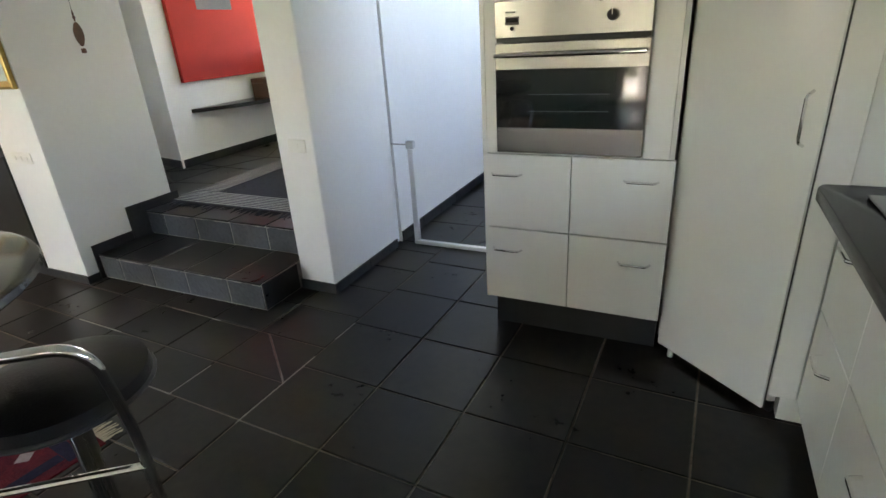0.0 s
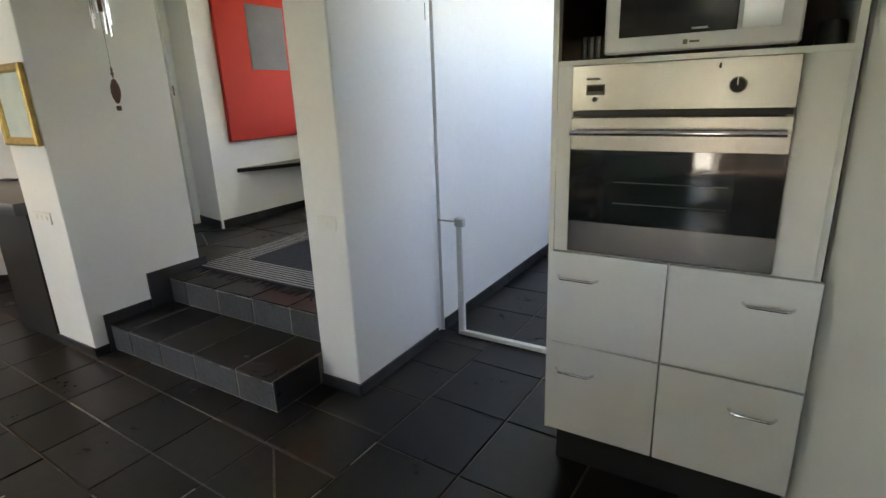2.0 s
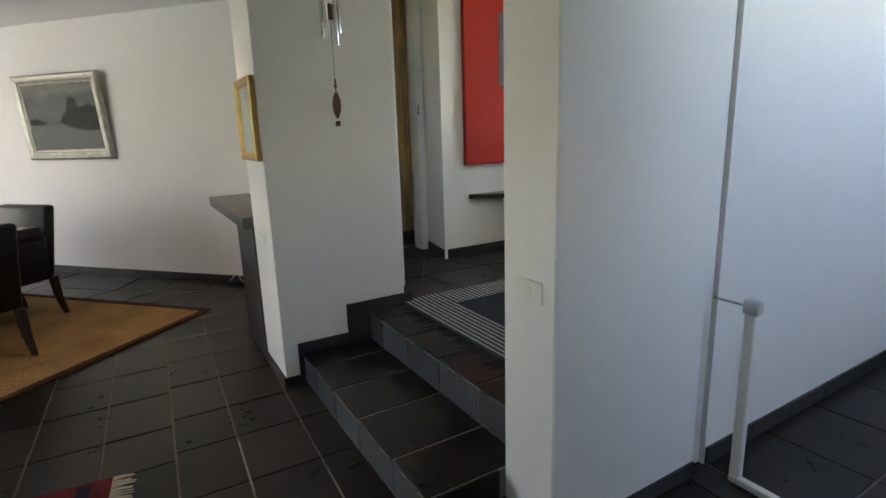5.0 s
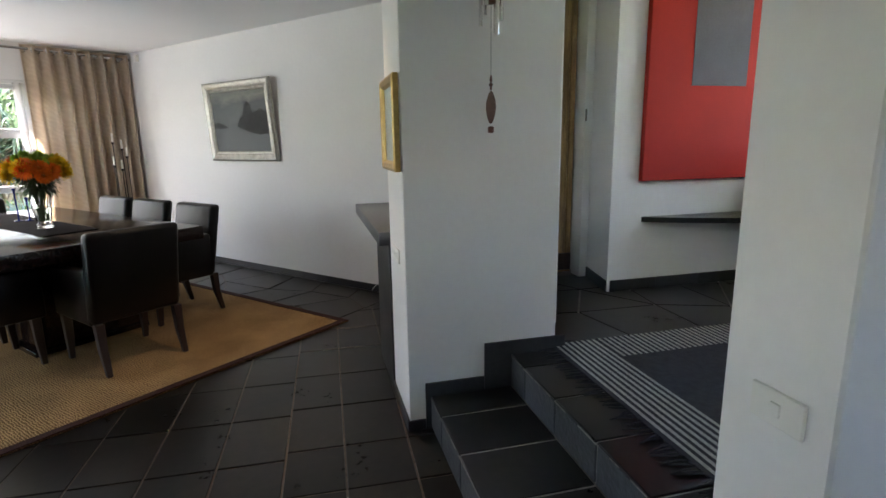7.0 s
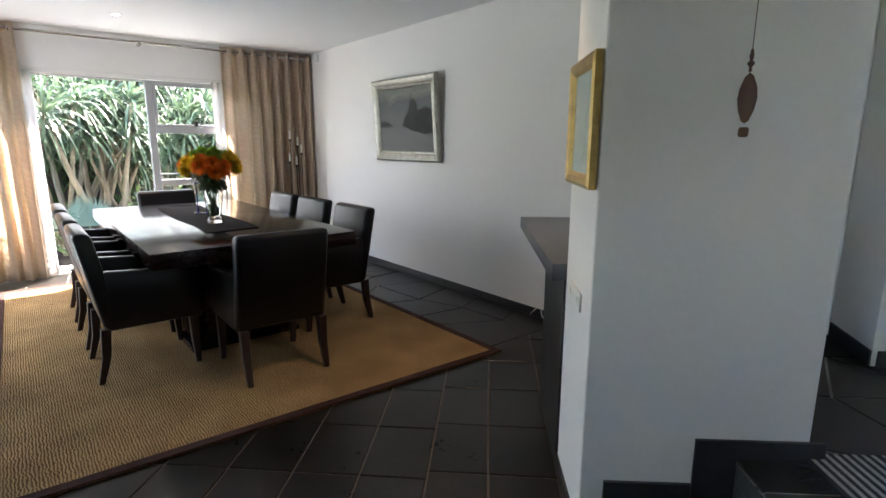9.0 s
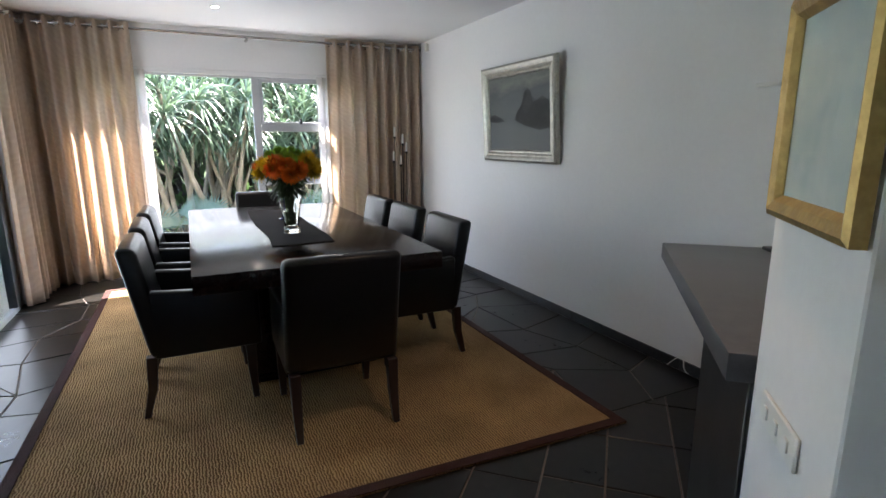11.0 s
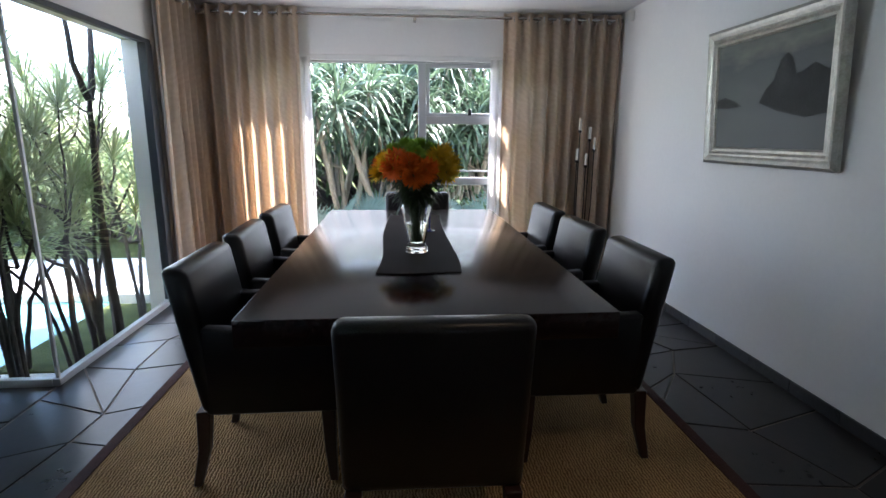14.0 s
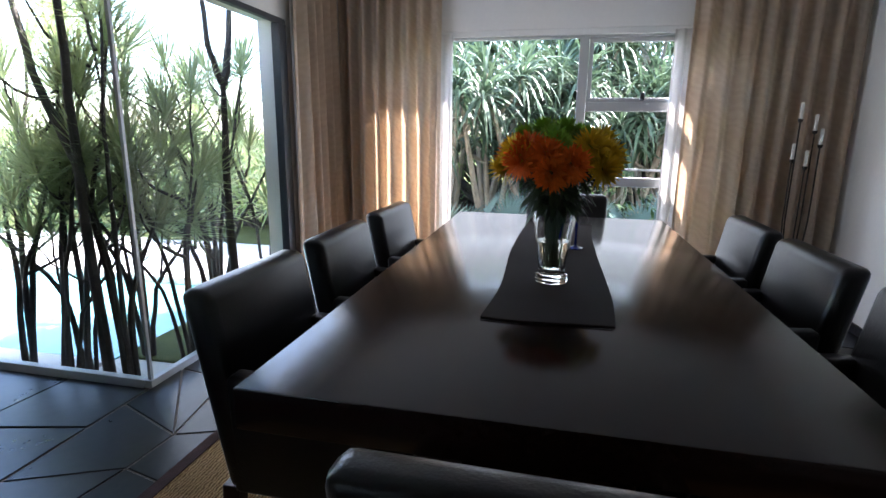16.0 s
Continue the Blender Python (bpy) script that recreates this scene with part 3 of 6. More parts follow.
def oven_tower():
    t = thing("oven_tower", pose(0, 0, 0), "tall white kitchen unit with built-in oven, niche and four drawers", "cabinet")
    x0, x1, yf = -0.805, -0.040, 2.092
    part("plinth", nbox(x0 + 0.03, x1, yf + 0.06, 2.70, 0.0, 0.165), M["black_plastic"], t)
    W = M["white_lacquer"]
    part("side_panel", nbox(x0, x0 + 0.018, yf, 2.70, 0.165, CEIL - 0.003, 0.001), W, t)
    part("side_panel", nbox(x1 - 0.018, x1, yf + 0.02, 2.70, 0.165, CEIL - 0.003, 0.001), W, t)
    part("carcass", nbox(x0 + 0.018, x1 - 0.018, yf + 0.021, 2.69, 0.17, 0.862), W, t)
    for i, (a, b) in enumerate(((x0 + 0.002, -0.4245), (-0.4205, x1 + 0.008))):
        for c, d in ((0.168, 0.523), (0.528, 0.862)):
            f = part("drawer_front", nbox(a, b, yf - 0.002, yf + 0.018, c, d, 0.002), W, t)
            hx = (-0.765, -0.632) if i == 0 else (-0.214, -0.088)
            hz = 0.776 if c > 0.4 else 0.424
            bar_handle(f, (hx[0], yf - 0.002, hz), (hx[1], yf - 0.002, hz), (0, -0.03, 0))
    part("infill_panel", nbox(x0 + 0.018, -0.74, yf + 0.004, yf + 0.022, 0.866, 1.452, 0.001), W, t)
    part("infill_panel", nbox(-0.154, x1 - 0.018, yf + 0.004, yf + 0.022, 0.866, 1.452, 0.001), W, t)
    part("infill_panel", nbox(-0.74, -0.145, yf + 0.006, yf + 0.022, 0.866, 0.874, 0.001), W, t)
    part("niche_shelf", nbox(x0 + 0.018, x1 - 0.018, yf + 0.002, 2.69, 1.452, 1.468, 0.001), W, t)
    part("niche_back", nbox(x0 + 0.018, x1 - 0.018, 2.66, 2.69, 1.468, 1.90), M["leg_wood"], t, "dark niche lining")
    part("niche_lining", nbox(x0 + 0.0185, x0 + 0.022, yf + 0.03, 2.66, 1.468, 1.90), M["leg_wood"], t, "dark niche lining")
    part("cupboard_door", nbox(x0 + 0.002, x1 + 0.006, yf - 0.002, yf + 0.018, 1.905, CEIL - 0.004, 0.002), W, t)
    part("cupboard_body", nbox(x0 + 0.018, x1 - 0.018, yf + 0.02, 2.69, 1.90, CEIL - 0.004), W, t)


oven_tower()


def wall_oven():
    o = thing("wall_oven", pose(-0.446, 2.092, 0.874), "built-in stainless steel oven with dark glass door and bar handle", "oven")
    S = M["steel"]
    w = 0.29
    part("body", nbox(-0.27, 0.27, 0.03, 0.52, 0.01, 0.565), M["black_plastic"], o)
    part("control_panel", nbox(-w, w, -0.018, 0.03, 0.446, 0.578, 0.003), S, o)
    part("vent_slot", nbox(-w + 0.004, w - 0.004, -0.006, 0.03, 0.430, 0.446), M["black_plastic"], o)
    d = part("door", nbox(-w, w, -0.018, 0.03, 0.0, 0.428, 0.003), S, o)
    part("door_glass", nbox(-w + 0.002, w - 0.002, -0.0205, -0.0175, 0.104, 0.331, 0.001), M["black_glass"], d)
    part("window", nbox(-0.165, 0.175, -0.0222, -0.0202, 0.118, 0.318, 0.0005), M["oven_window"], d)
    for z in (0.17, 0.235):
        part("rack", nbox(-0.15, 0.16, -0.0228, -0.0220, z, z + 0.0022), M["alu_dark"], d)
    b = tube(bmesh.new(), [(-w + 0.01, -0.055, 0.385), (w - 0.012, -0.055, 0.385)], 0.0085, 12)
    part("handle", b, M["chrome"], d, "polished steel bar handle")
    for x in (-w + 0.03, w - 0.03):
        part("handle_post", tube(bmesh.new(), [(x, -0.018, 0.385), (x, -0.05, 0.385)], 0.006, 8), M["chrome"], d)
    k = part("knob", tube(bmesh.new(), [(0.154, -0.018, 0.508), (0.154, -0.042, 0.508), (0.154, -0.046, 0.508)], [0.021, 0.019, 0.016], 20), M["black_plastic"], o, "black rotary knob")
    part("pointer", nbox(0.1525, 0.1555, -0.0475, -0.0455, 0.508, 0.526), M["switch"], k)
    dsp = part("display", nbox(-0.245, -0.19, -0.0205, -0.0178, 0.492, 0.522, 0.001), M["display"], o, "small clock display")
    part("bezel", nbox(-0.241, -0.194, -0.0212, -0.0202, 0.503, 0.518), M["black_glass"], dsp)
    part("button", tube(bmesh.new(), [(-0.218, -0.018, 0.480), (-0.218, -0.026, 0.480)], 0.007, 12), M["black_plastic"], o)
    part("mark", nbox(-0.245, -0.205, -0.0186, -0.0178, 0.535, 0.541), M["display"], o)
    part("indicator", nbox(0.105, 0.111, -0.0186, -0.0178, 0.552, 0.565), M["black_plastic"], o)


M["oven_window"] = mat("tinted_oven_window", (0.012, 0.018, 0.016), rough=0.05, var=0.1, scale=1.5, bump=0.0, spec=0.6, rough_var=0.02)
M["display"] = mat("grey_display", (0.12, 0.11, 0.10), rough=0.3, bump=0.0)
wall_oven()


def microwave():
    o = thing("microwave", pose(-0.413, 2.16, 1.468), "silver microwave oven with a dark glass door in the niche", "microwave")
    part("body", nbox(-0.245, 0.245, 0.0, 0.38, 0.012, 0.30, 0.004), M["black_plastic"], o)
    for x in (-0.2, 0.2):
        part("foot", nbox(x - 0.02, x + 0.02, 0.04, 0.08, 0.0, 0.013), M["black_plastic"], o)
    d = part("door", nbox(-0.247, 0.247, -0.03, 0.0, 0.012, 0.30, 0.006), M["silver"], o)
    part("door_glass", nbox(-0.205, 0.10, -0.032, -0.029, 0.055, 0.275, 0.001), M["black_glass"], d)
    part("glass_panel", nbox(0.11, 0.20, -0.0315, -0.029, 0.055, 0.275, 0.001), M["chrome"], d)
    part("badge", nbox(-0.03, -0.018, -0.0315, -0.0295, 0.027, 0.039), M["display"], d)
    part("badge", nbox(-0.014, 0.012, -0.0315, -0.0295, 0.030, 0.036), M["display"], d)
    part("caption", nbox(-0.01, 0.03, -0.0335, -0.0315, 0.064, 0.069), M["switch"], d)


M["silver"] = mat("silver_plastic", (0.55, 0.56, 0.56), rough=0.35, metal=0.2, var=0.03, bump=0.01)
microwave()


def pantry():
    p = thing("pantry_cupboard", pose(0, 0, 0), "tall white diagonal corner cupboard with a chrome handle", "cabinet")
    a, b = Vector((-0.028, 2.140, 0)), Vector((0.350, 1.812, 0))
    l = (b - a).normalized()
    n = Vector((-l.y, l.x, 0))
    if n.y > 0:
        n = -n
    back = -n
    def quad(s0, s1, d0, d1, z0, z1, bevel=0.002):
        return prism([((a + l * s + back * d).x, (a + l * s + back * d).y) for s, d in ((s0, d0), (s1, d0), (s1, d1), (s0, d1))], z0, z1, bevel)
    L = (b - a).length
    d = part("door", quad(0.002, L - 0.004, 0.0, 0.02, 0.035, CEIL - 0.005, 0.004), M["white_lacquer"], p)
    part("plinth", quad(0.05, L, 0.05, 0.07, 0.0, 0.06), M["black_plastic"], p)
    part("body", prism([(-0.03, 2.17), (0.37, 1.835), (0.39, 1.84), (0.39, 2.6), (-0.03, 2.6)], 0.06, CEIL - 0.005), M["white_lacquer"], p)
    hp = a + l * (L - 0.05) + n * 0.001
    bar_handle(d, (hp.x, hp.y, 0.985), (hp.x, hp.y, 1.145), n * 0.03)
    f = a + l * 0.07 + n * -0.01
    part("hinge_foot", tube(bmesh.new(), [(f.x, f.y, 0.0), (f.x, f.y, 0.036)], 0.012, 10), M["switch"], p)
    part("filler", nbox(0.358, 0.445, 1.812, 1.83, 0.1, CEIL - 0.005, 0.002), M["white_lacquer"], p)
    # black strip set into the open joint as its shade
    part("dark_gap", nbox(0.349, 0.359, 1.822, 1.84, 0.035, CEIL - 0.005), M["black_plastic"], p)


pantry()


def base_units():
    y = 1.80
    units = []
    for k, w in enumerate((0.40, 0.60, 0.60, 0.60)):
        u = thing("base_cabinet", pose(0.445, y, 0), "white gloss kitchen base unit with two deep drawers", "cabinet", "kitchen base units")
        part("plinth", nbox(0.06, 0.62, -w, 0, 0.0, 0.10), M["black_plastic"], u)
        part("carcass", nbox(0.02, 0.62, -w + 0.002, -0.002, 0.10, 0.838), M["white_lacquer"], u)
        for z0, z1 in ((0.10, 0.475), (0.480, 0.836)):
            f = part("drawer_front", nbox(0.0, 0.019, -w + 0.002, -0.002, z0, z1, 0.002), M["white_lacquer"], u)
            c = -w / 2
            bar_handle(f, (0.0, c + 0.06, z1 - 0.09), (0.0, c - 0.06, z1 - 0.09), (-0.035, 0, 0), 0.0055)
        y -= w
    t = thing("worktop", pose(0, 0, 0), "black granite kitchen worktop with a rounded corner", "worktop")
    pts = [(1.095, 1.82), (0.40, 1.82), (0.375, 1.81), (0.36, 1.78), (0.36, -0.42), (1.095, -0.42)]
    part("slab", prism(pts, 0.841, 0.881, 0.004), M["granite"], t)
    h = thing("gas_hob", pose(0.46, 1.70, 0.881), "stainless steel gas hob with black knobs", "hob")
    part("plate", nbox(0.0, 0.50, -0.58, 0.0, 0.0, 0.008, 0.003), M["steel"], h)
    for k in range(4):
        part("knob", tube(bmesh.new(), [(0.055, -0.06 - 0.075 * k, 0.008), (0.055, -0.06 - 0.075 * k, 0.03)], [0.022, 0.018], 16), M["black_plastic"], h)
    for x, yy in ((0.2, -0.15), (0.38, -0.15), (0.2, -0.43), (0.38, -0.43)):
        part("burner", tube(bmesh.new(), [(x, yy, 0.008), (x, yy, 0.025)], [0.04, 0.035], 16), M["black_plastic"], h)


base_units()


def scullery_unit():
    u = thing("scullery_cabinet", pose(-1.925, 4.85, 0), "white base cabinet with a black granite top at the passage's end", "cabinet")
    part("plinth", nbox(0.0, 0.58, 0.05, 0.60, 0.0, 0.10), M["black_plastic"], u)
    part("carcass", nbox(0.0, 0.58, 0.02, 0.60, 0.10, 0.855), M["white_lacquer"], u)
    part("door", nbox(0.002, 0.578, 0.0, 0.018, 0.105, 0.85, 0.002), M["white_lacquer"], u)
    part("counter_slab", nbox(-0.003, 0.60, -0.02, 0.60, 0.858, 0.898, 0.004), M["granite"], u, "black granite top")


scullery_unit()


# ---- counter by the pier ----
def side_counter():
    c = thing("side_counter", pose(0, 0, 0), "dark grey stone counter slab on a black panel beside the pier", "counter")
    part("slab", prism([(-3.795, 1.665), (-5.13, 1.665), (-5.13, 2.40), (-3.795, 2.455)], 0.805, 0.875, 0.003), M["counter_stone"], c)
    part("support", nbox(-4.31, -3.80, 1.715, 2.44, 0.0, 0.805, 0.003), M["black_plastic"], c)


M["counter_stone"] = mat("dark_grey_stone", (0.10, 0.10, 0.105), rough=0.35, second=(0.06, 0.06, 0.064), scale=20, fine=200, bump=0.03)
side_counter()

# ---- floor pieces, skirting ----
TURN_T = radians(-2.0)
GX, GY = Vector((math.cos(TURN_T), math.sin(TURN_T))), Vector((-math.sin(TURN_T), math.cos(TURN_T)))
G0 = Vector((-1.485, 1.10))


def slab_mesh(name, poly, z0, z1, material, edge=0.003):
    """A thin stone piece with a softened upper edge, as mesh data."""
    n = len(poly)
    c = Vector((sum(p[0] for p in poly) / n, sum(p[1] for p in poly) / n))
    vs = [(p[0], p[1], z0) for p in poly] + [(p[0], p[1], z1 - edge) for p in poly]
    for p in poly:
        w = (c - Vector(p))
        w = w.normalized() * edge * 1.4
        vs.append((p[0] + w.x, p[1] + w.y, z1))
    fs = [tuple(range(2 * n, 3 * n))]
    for r in (0, 1):
        fs += [(r * n + i, r * n + (i + 1) % n, (r + 1) * n + (i + 1) % n, (r + 1) * n + i) for i in range(n)]
    me = bpy.data.meshes.new(name)
    me.from_pydata(vs, [], fs)
    me.materials.append(material)
    return me


def shrink(poly, g):
    """A convex plan polygon drawn in by g on every side."""
    n = len(poly)
    area = sum(poly[i][0] * poly[(i + 1) % n][1] - poly[(i + 1) % n][0] * poly[i][1] for i in range(n))
    if area < 0:
        poly = poly[::-1]
    out = poly
    for i in range(n):
        a, b = Vector(poly[i]), Vector(poly[(i + 1) % n])
        if (b - a).length < 1e-6:
            continue
        e = (b - a).normalized()
        out = clip(out, -e.y, e.x, -e.y * a.x + e.x * a.y + g)
        if len(out) < 3:
            return []
    return out


def size_of(poly):
    n = len(poly)
    return abs(sum(poly[i][0] * poly[(i + 1) % n][1] - poly[(i + 1) % n][0] * poly[i][1] for i in range(n))) / 2


def room_clip(poly):
    """Keeps a piece inside the kitchen side of the plan."""
    for nx, ny, c in ((CD, SD, -2.78), (-1, 0, -1.1), (0, -1, -2.95), (0, 1, -3.2), (CD, SD, -4.63)):
        poly = clip(poly, nx, ny, c)
        if len(poly) < 3:
            return []
    return poly


RNG = random.Random(5)
GAP = 0.0036
# oblong tiles before the steps, square ones beside the kitchen units
LEFT_A = [0.0, -0.36, -0.71, -1.13, -1.49, -1.80, -2.18, -2.56, -2.95, -3.33, -3.72, -4.10, -4.5]
LEFT_B = [1.98, 1.70, 1.42, 1.13, 0.83, 0.535, 0.25, 0.0] + [-0.28 * k for k in range(1, 13)]
RIGHT_A = [0.40 * k for k in range(8)]
RIGHT_B = [1.98, 1.58, 1.18, 0.78, 0.38, 0.0] + [-0.40 * k for k in range(1, 10)]


def local(a, b):
    p = G0 + GX * a + GY * b
    return (p.x, p.y)


for cols, rows in ((LEFT_A[::-1], LEFT_B[::-1]), (RIGHT_A, RIGHT_B[::-1])):
    for a0, a1 in zip(cols, cols[1:]):
        for b0, b1 in zip(rows, rows[1:]):
            if cols[0] < 0 and abs(b0) < 1e-6:
                a0, a1 = (a - 0.055 if a < -0.1 else a for a in (a0, a1))
            polys = [[(a0, b0), (a1, b0), (a1, b1), (a0, b1)]]
            if cols[0] < 0 and abs(a1) < 1e-6 and 0.2 < b0 < 0.3:
                # one tile cut across its corner
                polys = [[(a0, b0), (a1, b0), (a0 + 0.06, b1), (a0, b1)], [(a1, b0), (a1, b1), (a0 + 0.06, b1)]]
            for q in polys:
                cut = room_clip([local(*p) for p in q])
                if len(cut) < 3 or size_of(cut) < 0.004:
                    continue
                cut = shrink(cut, GAP)
                if len(cut) < 3:
                    continue
                ob = new("tile", slab_mesh("tile", cut, -0.02, RNG.uniform(-0.0012, 0.0012), M["slate"]))
                ob.parent = floor
# joints whose cement has turned pale
for a0, b0, a1, b1 in ((0.0, -0.02, 0.0, 0.46), (-0.42, 0.0, -0.415, 0.22), (-0.42, 0.0, -0.72, 0.0), (-0.005, 0.25, -0.29, 0.53), (-0.71, 0.535, -1.1, 0.535), (-0.71, 0.28, -0.71, 0.50), (0.0, 0.62, 0.0, 0.78), (-1.13, 0.25, -1.5, 0.25)):
    a, b = Vector(local(a0, b0)), Vector(local(a1, b1))
    n = Vector((-(b - a).y, (b - a).x)).normalized() * 0.003
    part("worn_joint", prism([tuple(a - n), tuple(b - n), tuple(b + n), tuple(a + n)], -0.012, -0.0012), M["grout_pale"], floor, "pale worn cement joint", smooth=False)


def crazy(u0, u1, v0, v1, step, seed, m, z, parent, skip=None):
    """Irregular slate slabs over a rectangle, some split across."""
    rng = random.Random(seed)
    nu, nv = max(1, round((u1 - u0) / step)), max(1, round((v1 - v0) / step))
    pts = {}
    for i in range(nu + 1):
        for j in range(nv + 1):
            ju = rng.uniform(-0.30, 0.30) * step if 0 < i < nu else 0
            jv = rng.uniform(-0.30, 0.30) * step if 0 < j < nv else 0
            pts[i, j] = (u0 + (u1 - u0) * i / nu + ju, v0 + (v1 - v0) * j / nv + jv)
    for i in range(nu):
        for j in range(nv):
            q = [pts[i, j], pts[i + 1, j], pts[i + 1, j + 1], pts[i, j + 1]]
            k = rng.random()
            polys = [q] if k < 0.84 else ([q[:3], [q[0], q[2], q[3]]] if k < 0.92 else [[q[0], q[1], q[3]], q[1:]])
            for p in polys:
                c = (sum(a[0] for a in p) / len(p), sum(a[1] for a in p) / len(p))
                if skip and skip(*c):
                    continue
                p = shrink(p, 0.0045)
                if len(p) < 3 or size_of(p) < 0.004:
                    continue
                p = [tuple((m @ Vector((a[0], a[1], 0))).xy) for a in p]
                ob = new("slab", slab_mesh("slab", p, z - 0.02, z + rng.uniform(-0.002, 0.001), M["slate"]))
                ob.parent = parent


crazy(-6.9, -2.78, 1.37, 5.24, 0.40, 3, DM, 0.0, floor, skip=lambda u, v: -6.1 < u < -3.2 and 2.3 < v < 4.2)
crazy(-4.63, -2.782, -3.0, 1.366, 0.52, 14, DM, 0.0, floor, skip=lambda u, v: u < -4.6 and v > 1.3)
hall_floor = bpy.data.objects["floor_hall"]
crazy(-4.62, -2.04, 2.53, 4.62, 0.42, 8, Matrix(), HALL, hall_floor)
passage_floor = thing("passage_tiles", pose(0, 0, 0), "dark slate passage floor tiles", "floor", kind="structure")
for i in range(6):
    for j in range(7):
        x, y = -1.76 + 0.41 * i, 2.96 + 0.41 * j
        p = shrink([(x, y), (x + 0.41, y), (x + 0.41, y + 0.41), (x, y + 0.41)], GAP)
        new("tile", slab_mesh("tile", p, -0.02, RNG.uniform(-0.002, 0.0), M["slate"])).parent = passage_floor


def skirting(name, a, b, n, z0=0.0, h=0.065, t=0.011, step=0.33):
    """Slate skirting pieces along a line; n points into the room."""
    a, b, n = Vector((*a, 0)), Vector((*b, 0)), Vector((*n, 0)).normalized()
    s = thing(name, pose(0, 0, 0), "dark slate skirting tiles", "skirting", kind="structure")
    l, L = (b - a).normalized(), (b - a).length
    k = max(1, round(L / step))
    for i in range(k):
        p, q = a + l * (L * i / k + 0.0015), a + l * (L * (i + 1) / k - 0.0015)
        pts = [(v.x, v.y) for v in (p, q, q + n * t, p + n * t)]
        part("skirting_tile", prism(pts, z0, z0 + h, 0.0015), M["skirt"], s, smooth=False)


skirting("baseboard_1", duv(-6.89, 5.245), duv(-2.0, 5.245), (SD, -CD))
skirting("baseboard_2", (-3.79, 1.722), (-3.372, 1.722), (0, -1), h=0.055)
skirting("baseboard_3", (-1.984, 2.125), (-1.734, 2.125), (0, -1), h=0.06)
skirting("baseboard_4", (-1.745, 2.125), (-1.745, 2.84), (1, 0), h=0.06)
skirting("baseboard_5", (-1.757, 2.94), (-1.757, 4.818), (1, 0), h=0.075)
skirting("baseboard_6", (-4.15, 3.229), (-4.15, 4.61), (1, 0), HALL, 0.075)
skirting("baseboard_7", (-4.55, 3.289), (-4.15, 3.207), (-0.2, -0.98), HALL, 0.075)
skirting("baseboard_8", (-3.79, 1.71), (-3.79, 2.45), (-1, 0), h=0.055)
side = thing("baseboard_9", pose(0, 0, 0), "stepped dark slate skirting beside the steps", "skirting", kind="structure")
for y0, y1, z0, z1 in ((1.712, 1.797, 0.0, 0.05), (1.799, 2.085, 0.0, 0.228), (2.087, 2.50, 0.1, 0.392)):
    part("skirting_tile", nbox(-3.373, -3.361, y0, y1, z0, z1, 0.0015), M["skirt"], side, smooth=False)


# ---- curtains ----
def curtain(name, m, L, H, folds, amp, material, label, seed=1, rings=True, flare=0.0):
    """A hanging curtain along local x, folds along y, its hem at z = 0."""
    rng = random.Random(seed)
    c = thing(name, m, label, "curtain", "dining room curtains")
    ph = [rng.uniform(-0.5, 0.5) for _ in range(folds + 2)]
    am = [rng.uniform(0.75, 1.25) for _ in range(folds + 2)]
    nx, nz, th = folds * 12, 22, 0.004
    front, back = [], []
    for k in range(nz + 1):
        s = k / nz
        z = H * s
        for i in range(nx + 1):
            f = i / nx
            q = f * folds
            g = int(q)
            w = am[g] + (am[g + 1] - am[g]) * (q - g)
            p = ph[g] + (ph[g + 1] - ph[g]) * (q - g)
            loose = 1 - s
            y = amp * w * math.sin(2 * math.pi * q + p * loose) * (0.8 + 0.35 * loose)
            y += 0.35 * amp * loose * math.sin(4 * math.pi * q + 3 * p)
            x = L * f + 0.012 * loose * math.sin(2 * math.pi * q * 0.5 + p * 4) + flare * loose * (f - 0.5) * L
            zz = z + (0.006 * math.sin(9 * f + seed) if k == 0 else 0)
            front.append((x, y - th / 2, zz))
            back.append((x, y + th / 2, zz))
    W = nx + 1
    off = len(front)
    fs = []
    for k in range(nz):
        for i in range(nx):
            a = k * W + i
            fs.append((a, a + 1, a + W + 1, a + W))
            fs.append((off + a + W, off + a + W + 1, off + a + 1, off + a))
    for i in range(nx):
        fs.append((i + 1, i, off + i, off + i + 1))
        a = nz * W + i
        fs.append((a, a + 1, off + a + 1, off + a))
    for k in range(nz):
        a = k * W
        fs.append((a, a + W, off + a + W, off + a))
        a = k * W + nx
        fs.append((a + W, a, off + a, off + a + W))
    me = bpy.data.meshes.new("drape")
    me.from_pydata(front + back, [], fs)
    me.polygons.foreach_set("use_smooth", [True] * len(me.polygons))
    me.materials.append(material)
    ob = new("drape", me)
    ob.parent = c
    if rings:
        for g in range(folds):
            for h in (0.25, 0.75):
                x = L * (g + h - 0.03) / folds
                bm = bmesh.new()
                pts = [(0.004 * 0, 0.026 * math.cos(a), 0.026 * math.sin(a)) for a in (2 * math.pi * k / 14 for k in range(15))]
                tube(bm, pts, 0.006, 6, caps=False)
                bm.transform(Matrix.Translation((x, amp * (0.5 if h < 0.5 else -0.5), H - 0.055)) @ pose(0, 0, 0, 0, 0, 30 if h < 0.5 else -30))
                part("eyelet", bm, M["chrome"], c)
    return c


